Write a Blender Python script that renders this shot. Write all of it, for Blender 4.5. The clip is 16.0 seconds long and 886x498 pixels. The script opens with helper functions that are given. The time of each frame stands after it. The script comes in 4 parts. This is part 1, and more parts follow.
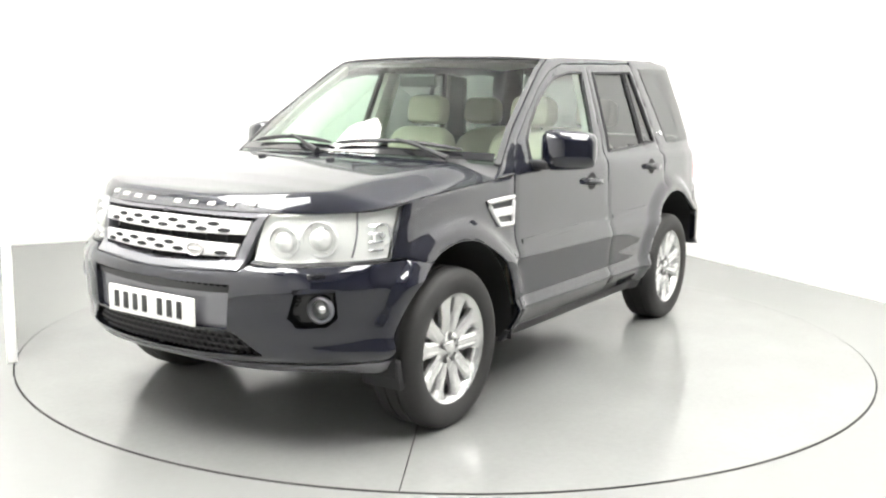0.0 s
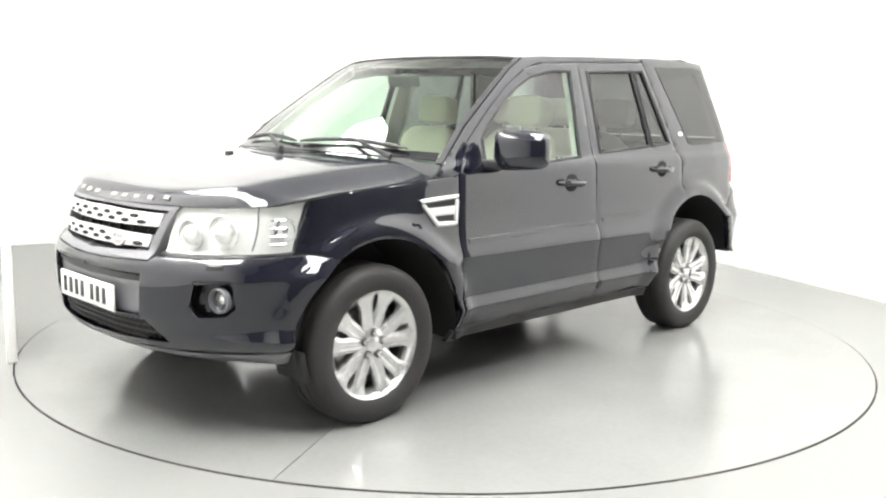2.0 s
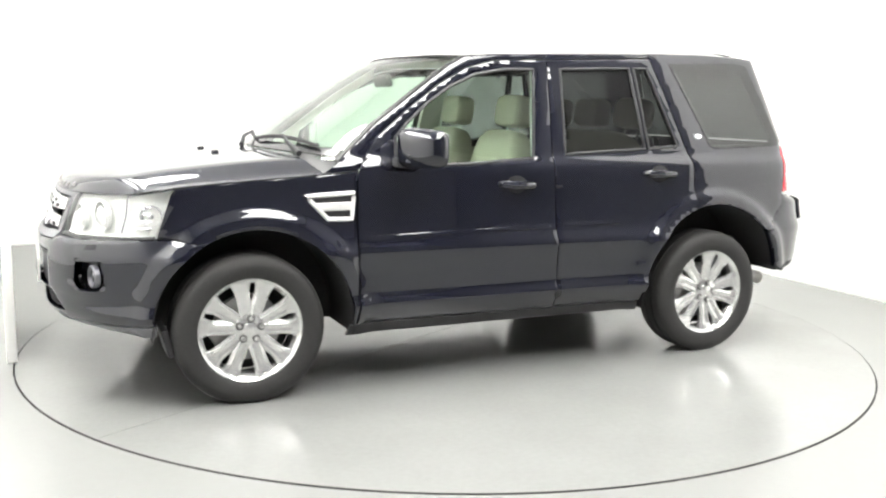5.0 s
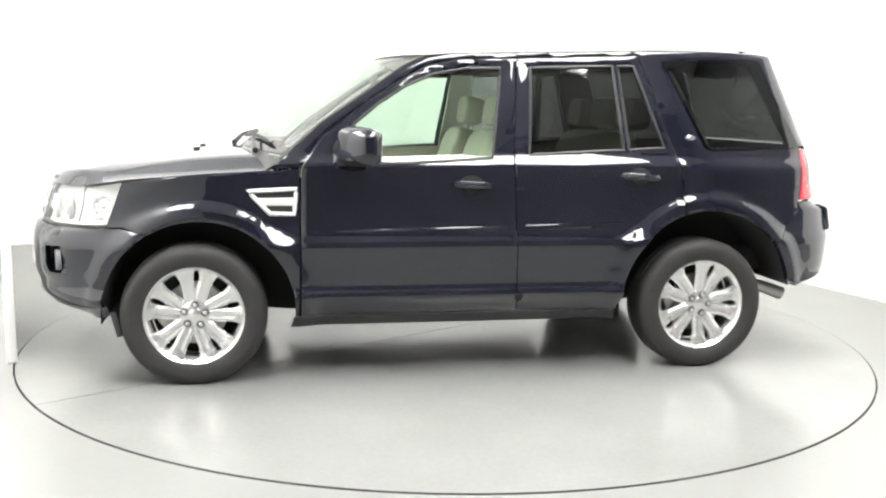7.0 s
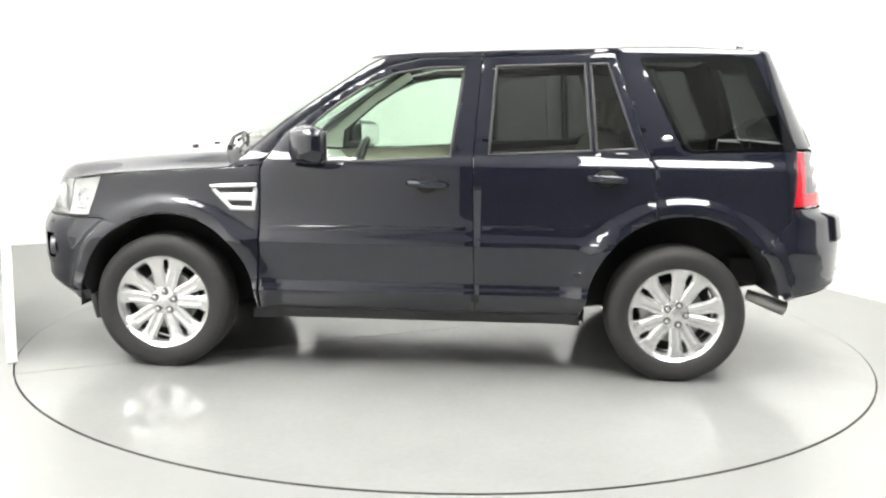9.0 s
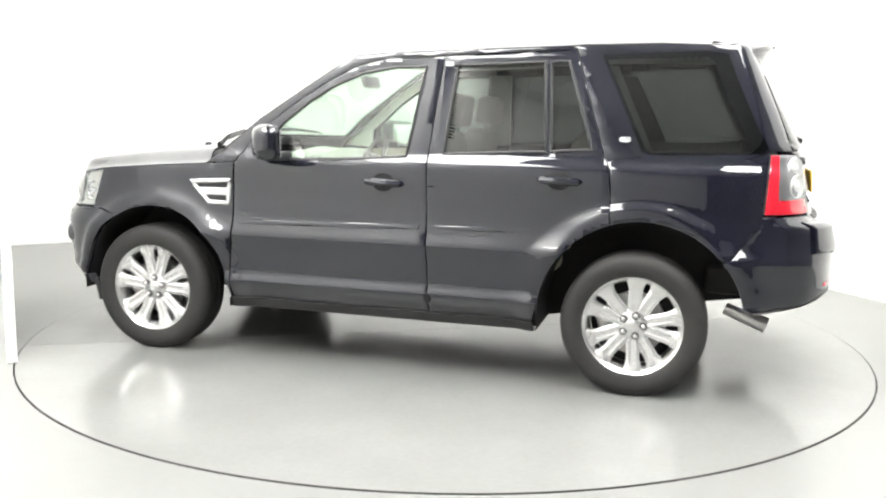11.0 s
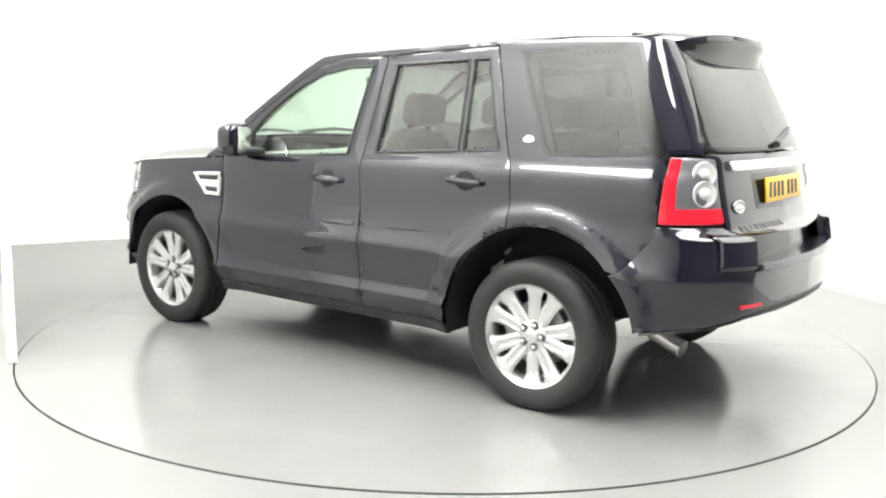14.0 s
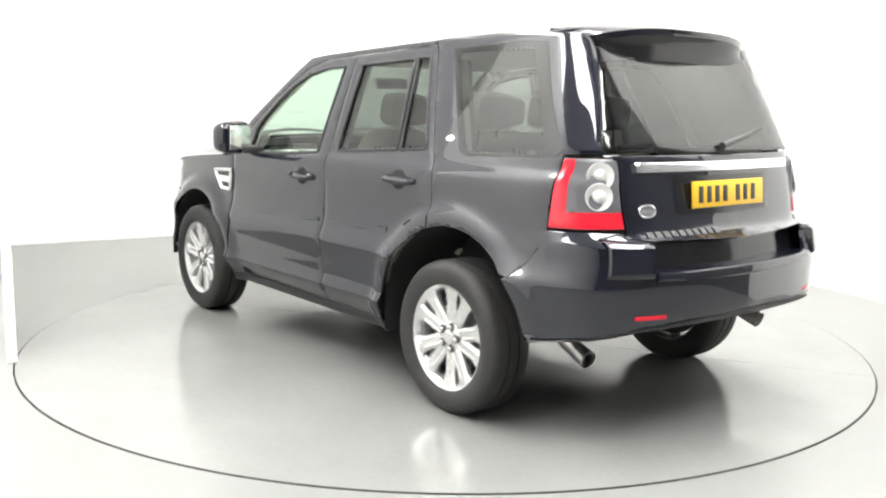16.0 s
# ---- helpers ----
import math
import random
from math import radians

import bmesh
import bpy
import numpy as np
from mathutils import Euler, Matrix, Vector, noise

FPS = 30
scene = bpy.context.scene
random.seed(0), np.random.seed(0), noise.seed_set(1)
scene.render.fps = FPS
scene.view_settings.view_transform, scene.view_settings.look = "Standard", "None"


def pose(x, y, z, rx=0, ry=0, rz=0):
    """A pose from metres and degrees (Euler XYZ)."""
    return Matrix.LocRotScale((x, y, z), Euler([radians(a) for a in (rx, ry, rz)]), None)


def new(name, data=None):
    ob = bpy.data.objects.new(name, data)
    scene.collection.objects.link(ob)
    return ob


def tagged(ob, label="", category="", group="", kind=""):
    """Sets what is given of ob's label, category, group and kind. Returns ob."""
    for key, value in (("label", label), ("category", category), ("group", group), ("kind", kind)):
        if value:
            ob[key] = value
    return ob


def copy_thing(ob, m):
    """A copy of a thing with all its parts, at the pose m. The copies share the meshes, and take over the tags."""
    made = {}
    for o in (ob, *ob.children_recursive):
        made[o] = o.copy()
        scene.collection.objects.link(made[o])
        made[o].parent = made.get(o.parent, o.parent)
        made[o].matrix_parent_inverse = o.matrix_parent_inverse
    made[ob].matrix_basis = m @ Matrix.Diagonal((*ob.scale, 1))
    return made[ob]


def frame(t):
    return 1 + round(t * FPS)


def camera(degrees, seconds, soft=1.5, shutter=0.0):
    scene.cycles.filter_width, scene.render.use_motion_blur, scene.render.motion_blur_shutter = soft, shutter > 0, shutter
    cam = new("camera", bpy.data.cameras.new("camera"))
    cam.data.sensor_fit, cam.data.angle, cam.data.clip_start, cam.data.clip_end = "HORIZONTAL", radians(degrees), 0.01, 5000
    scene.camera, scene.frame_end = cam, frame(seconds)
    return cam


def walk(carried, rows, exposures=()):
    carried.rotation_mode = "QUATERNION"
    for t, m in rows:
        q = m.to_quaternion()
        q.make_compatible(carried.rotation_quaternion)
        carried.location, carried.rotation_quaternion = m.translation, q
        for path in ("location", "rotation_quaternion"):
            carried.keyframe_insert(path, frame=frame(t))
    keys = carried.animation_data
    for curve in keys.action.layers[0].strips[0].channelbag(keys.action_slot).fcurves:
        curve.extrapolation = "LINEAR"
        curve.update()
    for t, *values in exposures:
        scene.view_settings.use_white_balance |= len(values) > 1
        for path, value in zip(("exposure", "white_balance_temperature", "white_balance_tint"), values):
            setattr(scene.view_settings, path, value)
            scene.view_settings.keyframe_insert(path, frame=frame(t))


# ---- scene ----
cam = camera(52.46, 16.0, soft=2.2)
EYE = (0.0, -5.544, 1.379)
TILT, PAN, LEAN = 8.874, 0.245, 1.033
CAM = pose(*EYE, 90 - TILT, 0, PAN) @ pose(0, 0, 0, 0, 0, LEAN)
walk(cam, [(0.0, CAM), (16.0, CAM)])

# ---- light ----
world = bpy.data.worlds.new("studio_world")
scene.world = world
world.use_nodes = True
world.node_tree.nodes["Background"].inputs[0].default_value = (0.9, 0.95, 1.0, 1)
world.node_tree.nodes["Background"].inputs[1].default_value = 0.3
scene.view_settings.exposure = 0.0
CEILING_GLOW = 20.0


# ---- materials ----
def material(name, colour, rough=0.5, metal=0.0, coat=0.0, grain=0.0, scale=40.0, bump=0.0, spec=0.5, coat_rough=0.03,
             transmission=0.0, ior=1.5, emit=0.0, alpha=1.0, stain=0.0):
    m = bpy.data.materials.new(name)
    m.use_nodes = True
    nt = m.node_tree
    p = nt.nodes["Principled BSDF"]
    p.inputs["Base Color"].default_value = (*colour, 1)
    p.inputs["Roughness"].default_value = rough
    p.inputs["Metallic"].default_value = metal
    p.inputs["Coat Weight"].default_value = coat
    p.inputs["Coat Roughness"].default_value = coat_rough
    p.inputs["Specular IOR Level"].default_value = spec
    p.inputs["Transmission Weight"].default_value = transmission
    p.inputs["IOR"].default_value = ior
    p.inputs["Alpha"].default_value = alpha
    if emit:
        p.inputs["Emission Color"].default_value = (*colour, 1)
        p.inputs["Emission Strength"].default_value = emit
    if grain or bump or stain:
        tc = nt.nodes.new("ShaderNodeTexCoord")
        n = nt.nodes.new("ShaderNodeTexNoise")
        n.inputs["Scale"].default_value = scale
        n.inputs["Detail"].default_value = 6
        nt.links.new(tc.outputs["Object"], n.inputs["Vector"])
        if grain or stain:
            n2 = nt.nodes.new("ShaderNodeTexNoise")
            n2.inputs["Scale"].default_value = scale / 17
            n2.inputs["Detail"].default_value = 4
            nt.links.new(tc.outputs["Object"], n2.inputs["Vector"])
            add = nt.nodes.new("ShaderNodeMath")
            add.operation = "MULTIPLY_ADD"
            add.inputs[1].default_value = 0.6
            nt.links.new(n.outputs["Fac"], add.inputs[0])
            nt.links.new(n2.outputs["Fac"], add.inputs[2])
            r = nt.nodes.new("ShaderNodeMapRange")
            r.inputs["From Min"].default_value, r.inputs["From Max"].default_value = 0.45, 1.15
            r.inputs["To Min"].default_value, r.inputs["To Max"].default_value = 1 - grain, 1 + grain
            nt.links.new(add.outputs[0], r.inputs["Value"])
            mix = nt.nodes.new("ShaderNodeVectorMath")
            mix.operation = "SCALE"
            mix.inputs[0].default_value = colour
            nt.links.new(r.outputs[0], mix.inputs["Scale"])
            nt.links.new(mix.outputs[0], p.inputs["Base Color"])
            r2 = nt.nodes.new("ShaderNodeMapRange")
            r2.inputs["From Min"].default_value, r2.inputs["From Max"].default_value = 0.3, 0.7
            r2.inputs["To Min"].default_value = max(rough - stain, 0.01)
            r2.inputs["To Max"].default_value = min(rough + stain, 1)
            nt.links.new(n2.outputs["Fac"], r2.inputs["Value"])
            if stain:
                nt.links.new(r2.outputs[0], p.inputs["Roughness"])
        if bump:
            b = nt.nodes.new("ShaderNodeBump")
            b.inputs["Strength"].default_value = bump
            b.inputs["Distance"].default_value = 0.002
            nt.links.new(n.outputs["Fac"], b.inputs["Height"])
            nt.links.new(b.outputs[0], p.inputs["Normal"])
    return m


PAINT = material("navy_metallic_paint", (0.0046, 0.0054, 0.0130), 0.36, 0.25, 1.0, 0.12, 900, spec=0.06, coat_rough=0.012)
PAINT.node_tree.nodes["Principled BSDF"].inputs["Coat IOR"].default_value = 1.72
FLOOR = material("painted_floor", (0.185, 0.188, 0.182), 0.24, grain=0.03, scale=25, spec=0.25)
DISC = material("turntable_paint", (0.190, 0.193, 0.187), 0.15, grain=0.07, scale=34, stain=0.07, bump=0.10, spec=0.40)
WALL = material("white_studio_paint", (0.80, 0.80, 0.79), 0.85, grain=0.01, scale=5)
# dark colour for unseen walls, so the car's side mirrors a dim space
BACKWALL = material("unseen_dark_wall", (0.10, 0.10, 0.105), 0.85, grain=0.04, scale=5)
CEIL = material("white_ceiling_paint", (0.70, 0.70, 0.70), 0.9, grain=0.02, scale=6)
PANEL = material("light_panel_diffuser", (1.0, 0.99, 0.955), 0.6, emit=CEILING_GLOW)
JOINT = material("dark_gap", (0.04, 0.04, 0.04), 0.7, grain=0.2, scale=60)
TYRE = material("tyre_rubber", (0.019, 0.0185, 0.0185), 0.66, grain=0.25, scale=60, bump=0.25)
BLACK = material("black_plastic", (0.016, 0.016, 0.018), 0.45, grain=0.15, scale=120, bump=0.1)
GLOSSY = material("gloss_black_plastic", (0.010, 0.010, 0.012), 0.12, grain=0.1, scale=90)
# liner felt, and the flat black for shaded holes, recesses and gaps
WELL = material("liner_felt_and_shade_black", (0.012, 0.012, 0.013), 0.85, grain=0.3, scale=50, bump=0.4)
ALLOY = material("silver_alloy", (0.66, 0.66, 0.66), 0.25, 0.75, 0.4, 0.04, 120)
STEEL = material("brake_steel", (0.42, 0.41, 0.40), 0.4, 0.9, grain=0.25, scale=70)
CHROME = material("satin_chrome", (0.82, 0.82, 0.83), 0.18, 0.9, grain=0.03, scale=60)
SILVER = material("silver_painted_plastic", (0.72, 0.72, 0.72), 0.3, 0.25, 0.5, 0.03, 80)
GREY = material("grey_painted_plastic", (0.16, 0.16, 0.175), 0.35, 0.3, 0.4, 0.06, 80)
RED = material("red_lamp_plastic", (0.62, 0.012, 0.03), 0.08, coat=0.6, grain=0.06, scale=60)
LAMP = material("lamp_reflector", (0.88, 0.88, 0.87), 0.22, 0.35, grain=0.10, scale=60)
HOUSING = material("lamp_housing", (0.80, 0.80, 0.78), 0.35, 0.1, grain=0.08, scale=50)
WHITE_P = material("white_plate", (0.82, 0.82, 0.80), 0.35, grain=0.03, scale=50)
YELLOW_P = material("yellow_plate", (0.78, 0.47, 0.03), 0.35, grain=0.03, scale=50)
INK = material("black_ink", (0.02, 0.02, 0.02), 0.5, grain=0.1, scale=50)
LEATHER = material("cream_leather", (0.62, 0.57, 0.48), 0.5, grain=0.08, scale=90, bump=0.25)
TRIM = material("grey_cabin_plastic", (0.34, 0.34, 0.32), 0.55, grain=0.1, scale=90, bump=0.2)
LINING = material("pale_headlining", (0.72, 0.72, 0.69), 0.9, grain=0.06, scale=120)
DARKTRIM = material("dark_cabin_plastic", (0.05, 0.05, 0.05), 0.5, grain=0.1, scale=90, bump=0.2)


def glass(name, colour, gloss_rough=0.02, face=0.07):
    """Thin car glass: a tinted see-through layer with a clear reflecting face."""
    m = bpy.data.materials.new(name)
    m.use_nodes = True
    nt = m.node_tree
    nt.nodes.clear()
    out = nt.nodes.new("ShaderNodeOutputMaterial")
    tr = nt.nodes.new("ShaderNodeBsdfTransparent")
    tr.inputs[0].default_value = (*colour, 1)
    gl = nt.nodes.new("ShaderNodeBsdfGlossy")
    gl.inputs["Roughness"].default_value = gloss_rough
    lw = nt.nodes.new("ShaderNodeLayerWeight")
    lw.inputs[0].default_value = 0.5
    pw = nt.nodes.new("ShaderNodeMath")
    pw.operation = "POWER"
    pw.inputs[1].default_value = 4.5
    nt.links.new(lw.outputs["Facing"], pw.inputs[0])
    fr = nt.nodes.new("ShaderNodeMath")
    fr.operation = "MULTIPLY_ADD"
    fr.inputs[1].default_value, fr.inputs[2].default_value = 0.9 - face, face
    nt.links.new(pw.outputs[0], fr.inputs[0])
    mx = nt.nodes.new("ShaderNodeMixShader")
    nt.links.new(fr.outputs[0], mx.inputs[0])
    nt.links.new(tr.outputs[0], mx.inputs[1])
    nt.links.new(gl.outputs[0], mx.inputs[2])
    nt.links.new(mx.outputs[0], out.inputs[0])
    return m


CLEAR = glass("green_tinted_glass", (0.68, 0.80, 0.71), face=0.10)
PRIVACY = glass("dark_privacy_glass", (0.165, 0.178, 0.172), face=0.085)
LENS = glass("clear_lamp_lens", (0.95, 0.96, 0.96))
THIN = {CLEAR.name, PRIVACY.name, LENS.name}


# ---- mesh helpers ----
def mesh_of(name, bm, mat, smooth=True):
    me = bpy.data.meshes.new(name)
    bmesh.ops.recalc_face_normals(bm, faces=bm.faces)
    for f in bm.faces:
        f.smooth = smooth
    if smooth:
        for e in bm.edges:
            if len(e.link_faces) == 2 and e.calc_face_angle(0) > 0.6:
                e.smooth = False
    if mat.name in THIN and sum(f.normal.dot(f.calc_center_median() - Vector((-0.3, 0, 0.8))) * f.calc_area() for f in bm.faces) < 0:
        bmesh.ops.reverse_faces(bm, faces=bm.faces[:])
    bm.to_mesh(me)
    bm.free()
    me.materials.append(mat)
    return me


def part(name, bm, mat, parent=None, label="", smooth=True):
    ob = new(name, mesh_of(name, bm, mat, smooth))
    ob.parent = parent
    return tagged(ob, label) if label else ob


def merge(bm, other):
    me = bpy.data.meshes.new("tmp")
    other.to_mesh(me)
    other.free()
    bm.from_mesh(me)
    bpy.data.meshes.remove(me)
    return bm


def box(w, d, h, m=None, bevel=0.0, seg=2, bm=None):
    b = bmesh.new()
    bmesh.ops.create_cube(b, size=1, matrix=Matrix.Diagonal((w, d, h, 1)))
    if bevel:
        bmesh.ops.bevel(b, geom=b.edges[:], offset=bevel, segments=seg, affect="EDGES", profile=0.5)
    if m is not None:
        b.transform(m)
    return merge(bm, b) if bm is not None else b


def lathe(profile, seg=48, m=None, bm=None, closed=False):
    """Turns (radius, height) pairs about z."""
    b = bmesh.new()
    rings = [[b.verts.new((r * math.cos(2 * math.pi * k / seg), r * math.sin(2 * math.pi * k / seg), z)) for k in range(seg)] for r, z in profile]
    pairs = list(zip(rings, rings[1:])) + ([(rings[-1], rings[0])] if closed else [])
    for p, q in pairs:
        for k in range(seg):
            b.faces.new((p[k], p[(k + 1) % seg], q[(k + 1) % seg], q[k]))
    if m is not None:
        b.transform(m)
    return merge(bm, b) if bm is not None else b


def tube(points, r, seg=10, bm=None, closed=False, taper=None):
    b = bmesh.new()
    pts = [Vector(p) for p in points]
    rings = []
    n = len(pts)
    for i, p in enumerate(pts):
        d = (pts[(i + 1) % n] - pts[i - 1]) if closed else (pts[min(i + 1, n - 1)] - pts[max(i - 1, 0)])
        q = d.to_track_quat("Z", "Y")
        rr = taper[i] if taper else r
        rings.append([b.verts.new(p + q @ Vector((rr * math.cos(2 * math.pi * k / seg), rr * math.sin(2 * math.pi * k / seg), 0))) for k in range(seg)])
    for p, q in list(zip(rings, rings[1:])) + ([(rings[-1], rings[0])] if closed else []):
        for k in range(seg):
            b.faces.new((p[k], p[(k + 1) % seg], q[(k + 1) % seg], q[k]))
    if not closed:
        b.faces.new(rings[0][::-1])
        b.faces.new(rings[-1])
    return merge(bm, b) if bm is not None else b


def prism(poly, z0, z1, bevel=0.0, m=None, bm=None):
    """A flat outline (x, y) raised from z0 to z1."""
    b = bmesh.new()
    f = b.faces.new([b.verts.new((x, y, z0)) for x, y in poly])
    ext = bmesh.ops.extrude_face_region(b, geom=[f])
    bmesh.ops.translate(b, verts=[v for v in ext["geom"] if isinstance(v, bmesh.types.BMVert)], vec=(0, 0, z1 - z0))
    bmesh.ops.recalc_face_normals(b, faces=b.faces)
    if bevel:
        bmesh.ops.bevel(b, geom=b.edges[:], offset=bevel, segments=2, affect="EDGES", profile=0.5)
    if m is not None:
        b.transform(m)
    return merge(bm, b) if bm is not None else b


# ---- the body's shape: a ring round the car, by way along the plan (a) and height (z) ----
PLAN = [(2.215, 0), (2.205, 0.25), (2.15, 0.48), (2.03, 0.69), (1.88, 0.825), (1.68, 0.89), (1.35, 0.915), (0.8, 0.922), (0, 0.925),
        (-0.9, 0.925), (-1.4, 0.915), (-1.74, 0.902), (-2.00, 0.862), (-2.185, 0.70), (-2.27, 0.42), (-2.305, 0)]


def spline(points, n=24):
    pts = [Vector(p) for p in points]
    pts = [Vector((pts[0].x, -pts[1].y))] + pts + [Vector((pts[-1].x, -pts[-2].y))]
    out = []
    for i in range(1, len(pts) - 2):
        p0, p1, p2, p3 = pts[i - 1:i + 3]
        for k in range(n):
            t = k / n
            out.append(0.5 * (2 * p1 + (p2 - p0) * t + (2 * p0 - 5 * p1 + 4 * p2 - p3) * t * t + (3 * p1 - p0 - 3 * p2 + p3) * t ** 3))
    return np.array([tuple(p) for p in out] + [tuple(pts[-2])])


CURVE = spline(PLAN)
LENGTHS = np.concatenate([[0], np.cumsum(np.linalg.norm(np.diff(CURVE, axis=0), axis=1))])
ZERO = np.interp(0, -CURVE[:, 0], LENGTHS)
WAY = ZERO - LENGTHS          # positive forward, 0 beside the car's middle
FRONT, REAR = WAY[0], WAY[-1]
TAN = np.gradient(CURVE, LENGTHS, axis=0)
NORMAL = np.stack([-TAN[:, 1], TAN[:, 0]], 1)
NORMAL *= -np.sign((NORMAL * np.array([0, 1])).sum(1).mean())
NORMAL *= np.sign(NORMAL[len(NORMAL) // 2, 1])
NORMAL /= np.linalg.norm(NORMAL, axis=1)[:, None]


def ax(x):
    return float(np.interp(-x, -CURVE[:, 0], WAY))


def ayf(y):
    k = len(CURVE) // 2
    return float(np.interp(y, CURVE[:k, 1], WAY[:k]))


def ayr(y):
    k = len(CURVE) // 2
    return float(np.interp(y, CURVE[k:, 1][::-1], WAY[k:][::-1]))


def soft_table(rows, width=0.006):
    z = np.arange(0.2, 1.85, 0.004)
    v = np.interp(z, [r[0] for r in rows], [r[1] for r in rows])
    k = np.exp(-0.5 * (np.arange(-8, 9) * 0.004 / width) ** 2)
    return z, np.convolve(np.pad(v, 8, mode="edge"), k / k.sum(), "valid")


SIDE = soft_table([(0.26, -0.10), (0.30, -0.075), (0.345, -0.050), (0.405, -0.012), (0.43, 0.0), (0.445, 0.0), (0.478, -0.019), (0.58, -0.012), (0.690, 0.006), (0.697, 0.006),
                   (0.745, -0.014), (0.79, -0.026), (0.88, -0.033), (0.95, -0.034), (1.04, -0.036), (1.085, -0.039), (1.115, -0.050), (1.14, -0.068), (1.20, -0.085),
                   (1.40, -0.145), (1.58, -0.203), (1.65, -0.225), (1.70, -0.241), (1.74, -0.254)])
NOSE = soft_table([(0.26, -0.26), (0.33, -0.16), (0.37, -0.06), (0.42, -0.025), (0.50, -0.01), (0.53, 0.0), (0.66, 0.0), (0.72, -0.005), (0.76, -0.02),
                   (0.79, -0.055), (0.85, -0.065), (0.95, -0.095), (0.985, -0.12), (1.02, -0.16), (1.06, -0.22)])
TAIL = soft_table([(0.30, -0.20), (0.38, -0.10), (0.44, -0.045), (0.50, -0.01), (0.56, 0.0), (0.72, 0.0), (0.80, -0.012), (0.865, -0.025), (0.885, -0.120),
                   (0.95, -0.140), (1.12, -0.178), (1.18, -0.188), (1.21, -0.195), (1.40, -0.305), (1.60, -0.430), (1.72, -0.515)])
ARCHES = ((1.30, 0.355, 0.463), (-1.355, 0.372, 0.490))


def drawn_in(x, z):
    """How the tail's slope moves a place of the plan forward."""
    g = max((-x - 1.2) / 1.105, 0) ** 2.5
    return x - np.interp(z, *TAIL) * g


def axz(x, z):
    """The way along the plan that ends up at x at that height."""
    if x > -1.2:
        return ax(x)
    xs = np.linspace(-2.305, -1.2, 110)
    return ax(float(np.interp(x, [drawn_in(v, z) for v in xs], xs)))


def shell(a, z, d=0.0, side=1):
    """The place on the body d metres below its skin."""
    i = float(np.interp(-a, -WAY, np.arange(len(WAY))))
    j = min(int(i), len(WAY) - 2)
    f = i - j
    p = CURVE[j] * (1 - f) + CURVE[j + 1] * f
    n = NORMAL[j] * (1 - f) + NORMAL[j + 1] * f
    n = n / np.linalg.norm(n)
    if n[0] > 0:
        e = min(max((abs(n[0]) - 0.15) / 0.70, 0), 1)
        x = p[0] + np.interp(z, *NOSE) * e * e * (3 - 2 * e)
    else:
        x = drawn_in(p[0], z)
    p = np.array((x, p[1] * (1 + np.interp(z, *SIDE) / 0.925)))
    off = 0.0
    q0 = CURVE[j][0] * (1 - f) + CURVE[j + 1][0] * f
    for cx, cz, r in ARCHES:
        q = (math.hypot(q0 - cx, max(z, 0.33) - cz) - r)
        s = min(max((0.115 - q) / 0.07, 0), 1)
        off += 0.030 * s * s * (3 - 2 * s) * (1 if z < 1.02 else 0)
    off -= d
    return Vector((p[0] + n[0] * off, side * (p[1] + n[1] * off), z))


def around(b, z, d=0.0):
    """Round the nose: b is 0 at the badge, positive to the car's left."""
    return shell(FRONT - abs(b), z, d, 1 if b >= 0 else -1)


def behind(b, z, d=0.0):
    return shell(REAR + abs(b), z, d, 1 if b >= 0 else -1)


def inset(poly, g):
    pts = [Vector(p) for p in poly]
    area = sum(p.x * q.y - q.x * p.y for p, q in zip(pts, pts[1:] + pts[:1]))
    s = 1 if area > 0 else -1
    out = []
    for i, p in enumerate(pts):
        e1, e2 = (p - pts[i - 1]), (pts[(i + 1) % len(pts)] - p)
        n1, n2 = [Vector((-e.y, e.x)).normalized() * s for e in (e1, e2)]
        n = n1 + n2
        n = n.normalized() if n.length > 1e-6 else n1
        out.append(p + n * g / max(n.dot(n1), 0.35))
    return [tuple(p) for p in out]


def clip(poly, axis, value, keep_above):
    out = []
    for i, p in enumerate(poly):
        q = poly[(i + 1) % len(poly)]
        ip, iq = (p[axis] >= value) == keep_above or p[axis] == value, (q[axis] >= value) == keep_above or q[axis] == value
        if ip:
            out.append(p)
        if ip != iq:
            t = (value - p[axis]) / (q[axis] - p[axis])
            r = [p[0] + t * (q[0] - p[0]), p[1] + t * (q[1] - p[1])]
            r[axis] = value
            out.append(tuple(r))
    return out


